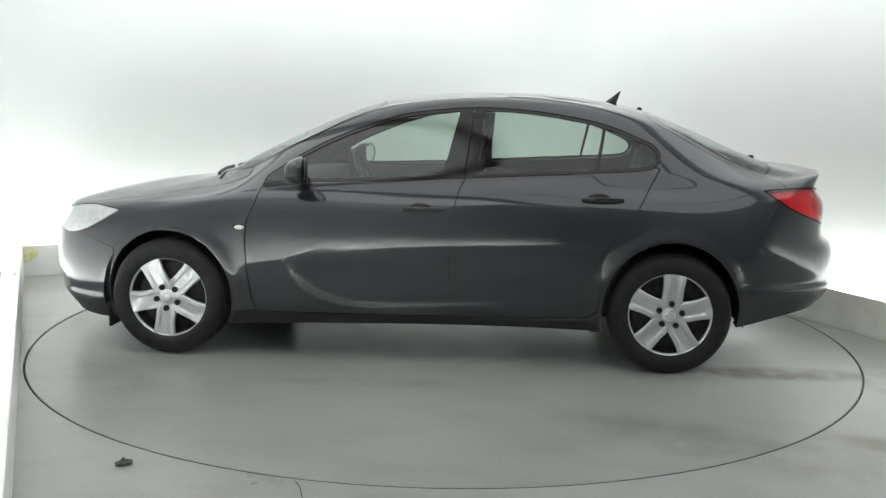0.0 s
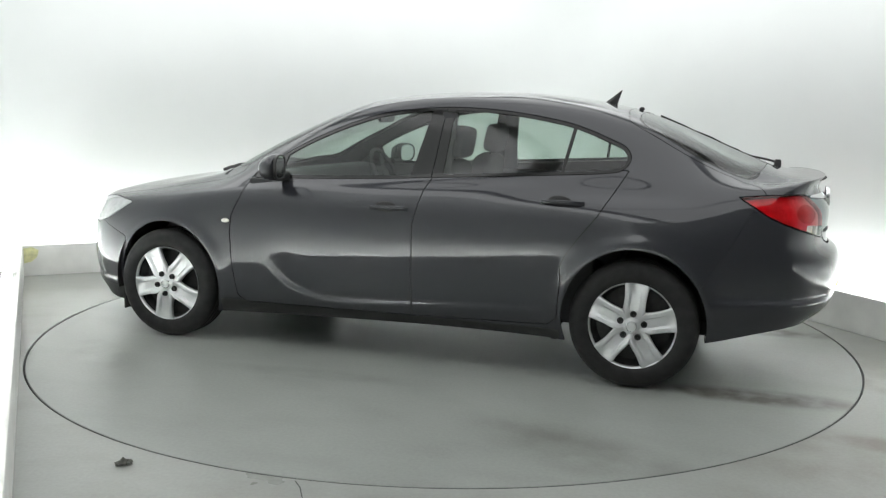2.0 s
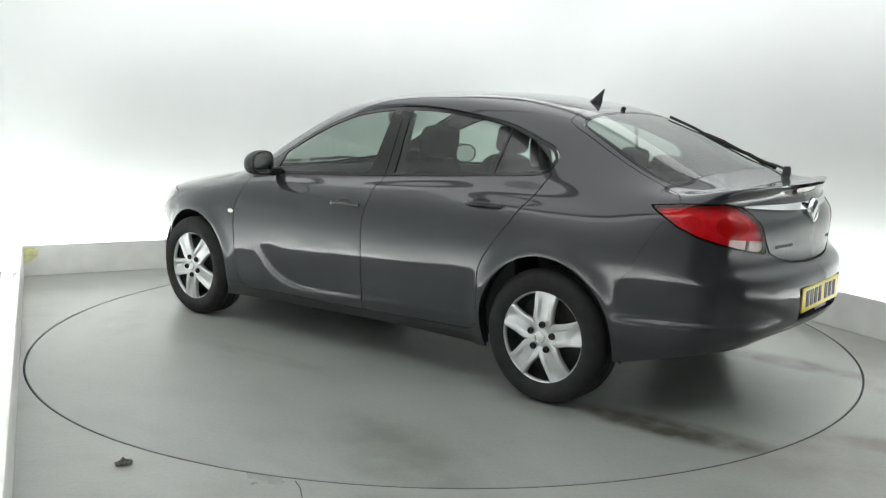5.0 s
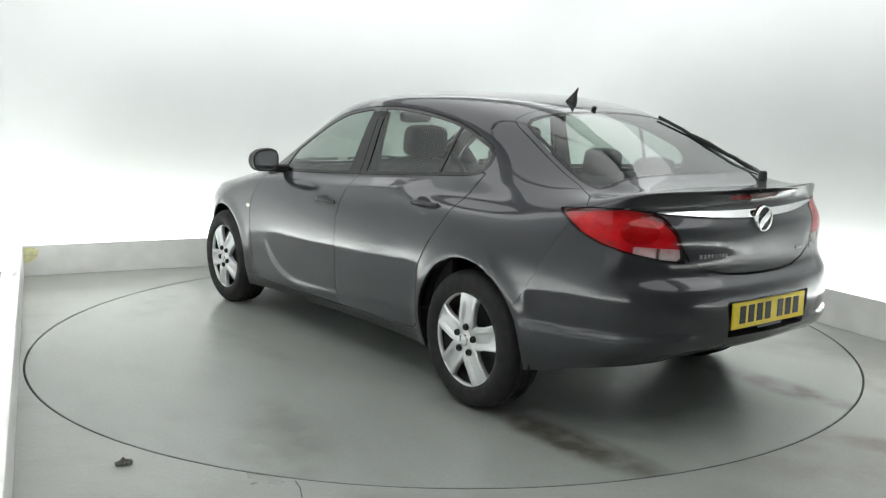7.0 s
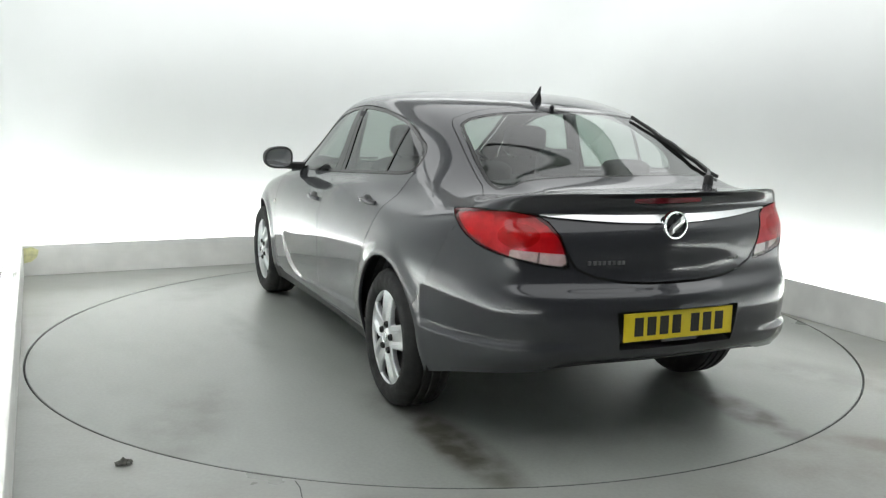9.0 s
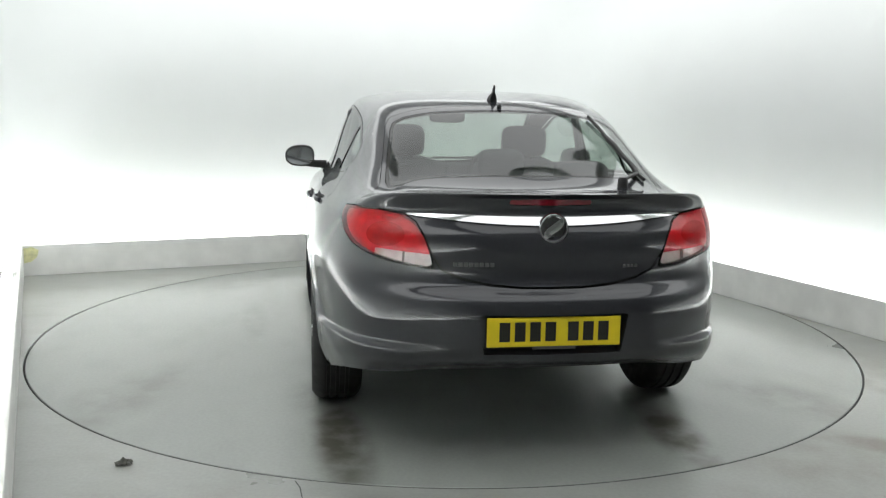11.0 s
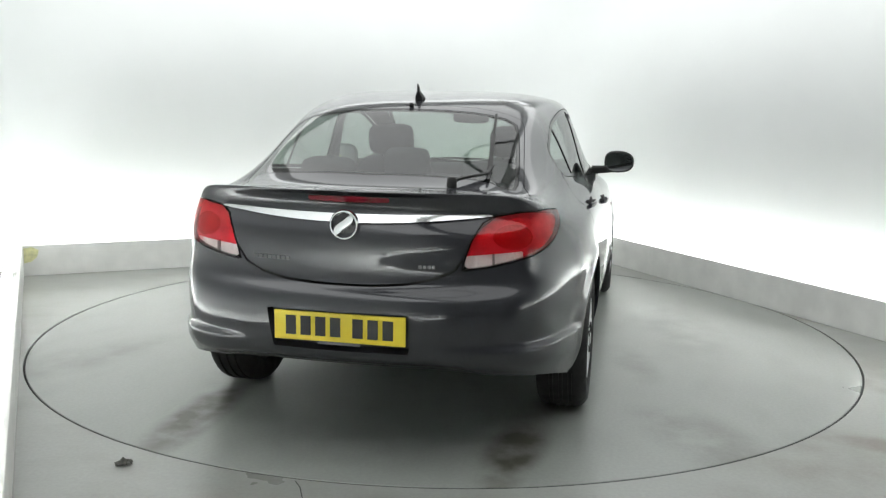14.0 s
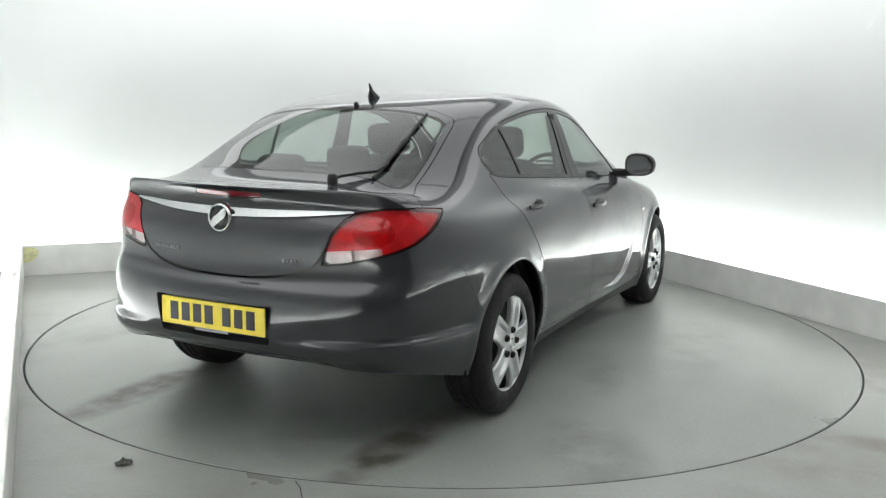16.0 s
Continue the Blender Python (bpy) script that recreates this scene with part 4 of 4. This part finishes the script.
def build_wheels(car):
    for x, s, turn in ((-AXLE, 1, 31), (AXLE, 1, -8), (-AXLE, -1, 20), (AXLE, -1, 50)):
        w = build_wheel("", turn)
        w.parent = car
        w.matrix_basis = Matrix.Translation((x, s * (.800 if x < 0 else .815), WHEEL_R)) @ (Matrix() if s > 0 else Matrix.Rotation(math.pi, 4, "Z"))
    # liners and floor pan
    for cx in (AXLE, -AXLE):
        for s in (1, -1):
            bm = bmesh.new()
            n = 24
            ra, rb = [], []
            for i in range(n + 1):
                a = math.pi * (1.12 * i / n - .06)
                px, pz = cx + .395 * math.cos(a), .335 + .395 * math.sin(a)
                ra.append(bm.verts.new((px, s * .50, pz)))
                rb.append(bm.verts.new((px, s * .858, pz)))
            for i in range(n):
                bm.faces.new((ra[i], ra[i + 1], rb[i + 1], rb[i]))
            bm.faces.new(ra)
            part("arch_liner", bm, LINER, car, "black wheel arch liner")
    bm = bmesh.new()
    box(bm, -1.72, 1.9, -.52, .52, .215, .30, bevel=.02)
    box(bm, -.93, .90, -.76, .76, .225, .27, bevel=.02)
    part("floor_pan", bm, LINER, car, "black underbody")
    for s in (1, -1):      # rubber air deflectors ahead of the front wheels
        bm = bmesh.new()
        box(bm, 1.755, 1.770, s * .69 - .11, s * .69 + .11, .115, .25, bevel=.004)
        part("air_deflector", bm, RUBBER, car, "black rubber air deflector", False)
    for s in (1, -1):      # mud flaps close the arches' front edge
        bm = bmesh.new()
        box(bm, -.985, -.955, s * .835 - .04, s * .835 + .035, .21, .40, bevel=.004)
        part("arch_edge", bm, BLACK, car)


def build_mirrors(car):
    for s in (1, -1):
        bm = bmesh.new()
        base = Matrix.Translation((.60, s * .968, 1.048))
        bmesh.ops.create_uvsphere(bm, u_segments=28, v_segments=16, radius=1)
        for v in bm.verts:
            x, y, z = v.co
            front = max(x, 0)
            v.co = base @ Vector((.085 * x if x > 0 else (.032 + .022 * y) * x, s * (.098 * math.copysign(abs(y) ** .8, y)) + s * -.01 * front, .080 * math.copysign(abs(z) ** .8, z) * (1 - .18 * (y * .5 + .5)) - .012 * front))
        mirror = part("door_mirror", bm, PAINT, car, "dark grey metallic door mirror on a black arm")
        bm = bmesh.new()
        bmesh.ops.create_circle(bm, cap_ends=True, segments=28, radius=1, matrix=Matrix())
        for v in bm.verts:
            y, z = v.co.x, v.co.y
            v.co = base @ Vector((-.034 - .020 * y, s * .086 * math.copysign(abs(y) ** .75, y), .067 * math.copysign(abs(z) ** .75, z) * (1 - .18 * (y * .5 + .5))))
        rim = bmesh.new()
        loop = [2 * math.pi * i / 28 for i in range(29)]
        sweep(rim, [base @ Vector((-.030 - .021 * math.cos(a), s * .091 * math.copysign(abs(math.cos(a)) ** .75, math.cos(a)), .071 * math.copysign(abs(math.sin(a)) ** .75, math.sin(a)) * (1 - .09 * (math.cos(a) + 1)))) for a in loop], .012, .016, Vector((1, 0, 0)))
        part("mirror_rim", rim, BLACK, mirror, "black rim round the mirror glass")
        part("mirror_glass", bm, MIRROR_GLASS, mirror, "mirror glass")
        bm = bmesh.new()
        sweep(bm, [(.625, s * .79, .990), (.62, s * .86, .992), (.612, s * .92, 1.000), (.605, s * .97, 1.010)], .055, .050)
        part("arm", bm, BLACK, mirror, "black mirror arm")


def build_small_parts(car, tg, rb):
    # shark-fin aerial
    bm = bmesh.new()
    ribs = []
    for t in (0, .15, .35, .6, .8, .95, 1.0):
        zt = top_z(-1.09, 0) - .012
        w = .026 if t < .2 else .020 if t < .4 else .0065 if t < .9 else .004
        x0, x1 = -1.020 - .118 * t ** .85, -1.116 - .026 * t
        z = zt + .085 * t
        ribs.append([bm.verts.new(p) for p in ((x0, 0, z), ((x0 * .6 + x1 * .4), w, z), (x1, w * .7, z), (x1 - .003, 0, z), (x1, -w * .7, z), ((x0 * .6 + x1 * .4), -w, z))])
    for p, q in zip(ribs, ribs[1:]):
        for i in range(6):
            bm.faces.new((p[i], p[(i + 1) % 6], q[(i + 1) % 6], q[i]))
    bm.faces.new(ribs[-1])
    part("aerial", bm, BLACK, car, "black shark-fin roof aerial")
    bm = bmesh.new()
    bmesh.ops.create_uvsphere(bm, u_segments=12, v_segments=8, radius=1, matrix=Matrix.Translation((-1.262, 0, top_z(-1.262, 0) + .006)) @ Matrix.Diagonal((.016, .012, .012, 1)))
    part("washer_jet", bm, BLACK, tg, "small black washer jet")
    # rear wiper: pivot on the deck, cranked arm, blade up along the side of the glass
    def on_glass(x, y, h):
        return (x, y, top_z(x, y) + h * .7)
    bm = bmesh.new()
    lathe(bm, [(.0005, .034), (.014, .034), (.020, .026), (.022, -.01)], 20, Matrix.Translation(on_glass(-2.03, -.365, 0)))
    sweep(bm, [on_glass(-2.035, -.365, .026), on_glass(-2.0, -.385, .034), on_glass(-1.95, -.43, .036), on_glass(-1.88, -.485, .034), on_glass(-1.80, -.492, .030)], .016, .012)
    wiper = part("wiper_arm", bm, BLACK, tg, "black rear wiper arm")
    bm = bmesh.new()
    sweep(bm, [on_glass(-1.93 + .075 * i, -.497 + .0085 * i, .016 - .004 * math.sin(math.pi * i / 8)) for i in range(9)], .012, .016)
    sweep(bm, [on_glass(-1.84 + .05 * i, -.488 + .006 * i, .026) for i in range(7)], .018, .010)
    part("wiper_blade", bm, BLACK, wiper, "black wiper blade")
    # front wipers at the foot of the windscreen
    for y0, x in ((.54, 1.19), (-.02, 1.25)):
        bm = bmesh.new()
        sweep(bm, [(q, y, top_z(q, y) + .016) for q, y in [(x + .012 * i if y0 > 0 else x - .012 * i, y0 - .08 * i) for i in range(7)]], .018, .018)
        part("front_wiper", bm, BLACK, car, "black windscreen wiper")
    # round badge: ring, dished disc and a plain slanted sweep
    bx = tail_x(0, .94) - .014
    m = Matrix.Translation((bx, 0, .940)) @ Matrix.Rotation(radians(-90), 4, "Y") @ Matrix.Rotation(radians(90), 4, "Z")
    bm = bmesh.new()
    lathe(bm, [(.047, -.012), (.047, .005), (.050, .010), (.055, .010), (.059, .004), (.059, -.012)], 48, m)
    badge = part("badge", bm, CHROME, tg, "round chrome badge")
    bm = bmesh.new()
    lathe(bm, [(.0005, .004), (.030, .003), (.045, -.001)], 40, m)
    part("badge_disc", bm, BADGE_DARK, badge, "dark badge centre")
    bm = bmesh.new()
    sweep(bm, [m @ Vector((.024 * math.sin(q * 2.2), .034 * q, .009)) for q in [-1 + i / 7 for i in range(15)]], .030, .009, m.to_3x3() @ Vector((0, 0, 1)))
    part("badge_emblem", bm, CHROME, badge, "plain chrome emblem")
    # name badges as plain bars
    for y0, n, w, z, h in ((.382, 8, .0155, .798, .016), (-.292, 4, .012, .788, .013)):
        bm = bmesh.new()
        for i in range(n):
            yc = y0 - (w + .0045) * i - w / 2
            x = tail_x(abs(yc), z)
            box(bm, x - .0045, x + .002, yc - w / 2, yc + w / 2, z - h / 2, z + h / 2, bevel=.0015)
        part("name_badge", bm, NAME_GREY, tg, "small chrome name badge", False)
    # number plate
    px = tail_x(.26, .545) + .004
    bm = bmesh.new()
    box(bm, px - .006, px + .002, -.264, .264, .491, .606, bevel=.003)
    plate = part("number_plate", bm, YELLOW, rb, "yellow rear number plate", False)
    for y in (.195, .135, .075, .015, -.075, -.135, -.195):
        bm = bmesh.new()
        box(bm, px - .0078, px - .005, y - .021, y + .021, .512, .588, bevel=.0012)
        part("plate_mark", bm, PLATE_BLACK, plate, "", False)
    bm = bmesh.new()
    box(bm, px - .010, px - .005, -.085, .085, .481, .492, bevel=.001)
    part("plate_strip", bm, NAME_GREY, plate, "thin pale strip under the plate", False)
    # side repeaters and lower corner reflectors
    for s in (1, -1):
        bm = bmesh.new()
        y = skin_y(.955, .728)
        bmesh.ops.create_uvsphere(bm, u_segments=16, v_segments=8, radius=1, matrix=Matrix.Translation((.955, s * (y + .001), .728)) @ Matrix.Diagonal((.027, .007, .013, 1)))
        part("side_repeater", bm, AMBER, car, "small clear side repeater")


def build_cabin(car):
    """Seats, dashboard, wheel and mirror, as far as they show through the windows."""
    def pad(bm, centre, size, tilt=0, power=.45):
        m = Matrix.Translation(centre) @ Matrix.Rotation(radians(tilt), 4, "Y")
        vs = bmesh.ops.create_uvsphere(bm, u_segments=20, v_segments=12, radius=1)["verts"]
        for v in vs:
            v.co = m @ Vector([math.copysign(abs(c) ** power, c) * h / 2 for c, h in zip(v.co, size)])
        return bm
    for y in (.37, -.37):
        seat = new("front_seat")
        seat.parent = car
        bm = bmesh.new()
        pad(bm, (.17, y, .48), (.56, .52, .20), 6)
        part("cushion", bm, TRIM_FABRIC, seat, "dark grey cloth cushion")
        bm = bmesh.new()
        pad(bm, (-.16, y, .78), (.15, .50, .66), -18)
        part("backrest", bm, TRIM_FABRIC, seat, "dark grey cloth backrest")
        bm = bmesh.new()
        pad(bm, (-.29, y, 1.195), (.11, .27, .18), -10)
        part("headrest", bm, TRIM_FABRIC, seat, "dark grey headrest")
        for d in (-.06, .06):
            bm = bmesh.new()
            sweep(bm, [(-.25, y + d, 1.03), (-.285, y + d, 1.16)], .012, .012, Vector((1, 0, 0)))
            part("headrest_post", bm, STEEL, seat)
    bench = new("rear_bench")
    bench.parent = car
    bm = bmesh.new()
    pad(bm, (-.95, 0, .50), (.52, 1.30, .22), 4, .35)
    part("cushion", bm, TRIM_FABRIC, bench, "dark grey cloth bench")
    bm = bmesh.new()
    pad(bm, (-1.27, 0, .80), (.16, 1.30, .56), -22, .35)
    part("backrest", bm, TRIM_FABRIC, bench, "dark grey cloth bench back")
    for y, w, z in ((.40, .27, 1.065), (-.40, .27, 1.065), (0, .22, 1.120)):
        bm = bmesh.new()
        pad(bm, (-1.335, y, z), (.10, w, .15), -10)
        part("headrest", bm, TRIM_FABRIC, bench, "dark grey rear headrest")
    bm = bmesh.new()
    box(bm, -1.98, -1.38, -.58, .58, .985, 1.005, bevel=.006)
    part("parcel_shelf", bm, CABIN_PLASTIC, car, "dark parcel shelf")
    bm = bmesh.new()
    pad(bm, (.86, 0, .86), (.50, 1.36, .26), 6, .4)
    pad(bm, (.72, -.37, .95), (.20, .36, .10), 0, .5)
    part("dashboard", bm, CABIN_PLASTIC, car, "dark plastic dashboard")
    m = Matrix.Translation((.50, -.37, .93)) @ Matrix.Rotation(radians(-66), 4, "Y")
    bm = bmesh.new()
    lathe(bm, [(.178 + .014 * math.cos(a), .014 * math.sin(a)) for a in [2 * math.pi * i / 10 for i in range(10)]], 40, m, closed=True)
    wheel = part("steering_wheel", bm, CABIN_PLASTIC, car, "black steering wheel")
    bm = bmesh.new()
    for a in (0, 120, 240):
        sweep(bm, [m @ Vector((r * math.cos(radians(a + 90)), r * math.sin(radians(a + 90)), -.01)) for r in (.0, .09, .178)], .045, .014, m.to_3x3() @ Vector((0, 0, 1)))
    lathe(bm, [(.0005, .015), (.05, .012), (.065, -.02)], 24, m)
    part("spokes", bm, CABIN_PLASTIC, wheel)
    bm = bmesh.new()
    pad(bm, (.34, 0, 1.325), (.04, .24, .075), 0, .5)
    sweep(bm, [(.36, 0, 1.33), (.40, 0, 1.365)], .03, .02, Vector((0, 1, 0)))
    part("interior_mirror", bm, CABIN_PLASTIC, car, "black interior mirror")
    for s in (1, -1):
        bm = bmesh.new()
        box(bm, -1.15, .85, s * .80 - .02, s * .80 + .02, .30, .97, bevel=.01)
        part("door_trim", bm, CABIN_PLASTIC, car, "dark door trim")
        bm = bmesh.new()
        sweep(bm, [(-.30, s * .735, .98), (-.30, s * .715, 1.15), (-.32, s * .67, 1.36)], .09, .03, Vector((0, 1, 0)))
        part("pillar_trim", bm, CABIN_PLASTIC, car, "dark pillar trim")


car = tagged(new("car"), "dark grey metallic five-door hatchback standing on the turntable", "car")
tailgate, rear_bumper_part = build_body(car)
build_wheels(car)
build_mirrors(car)
build_small_parts(car, tailgate, rear_bumper_part)
build_cabin(car)


# ---------------------------------------------------------------- what moves
CAR_ON_TABLE = Matrix.Translation((0.097, -0.066, 0))


def heading(t):
    """The car's heading in degrees: the table turns steadily, a little under seven degrees a second."""
    return 174.973 - 6.77399 * t - 0.0113018 * t * t + 0.0000415 * t ** 3


def motions():
    times = [0.5 * i for i in range(33)]
    walk(turntable, [(t, pose(0, 0, 0, 0, 0, heading(t))) for t in times])
    walk(car, [(t, pose(0, 0, 0, 0, 0, heading(t)) @ CAR_ON_TABLE) for t in times])


motions()
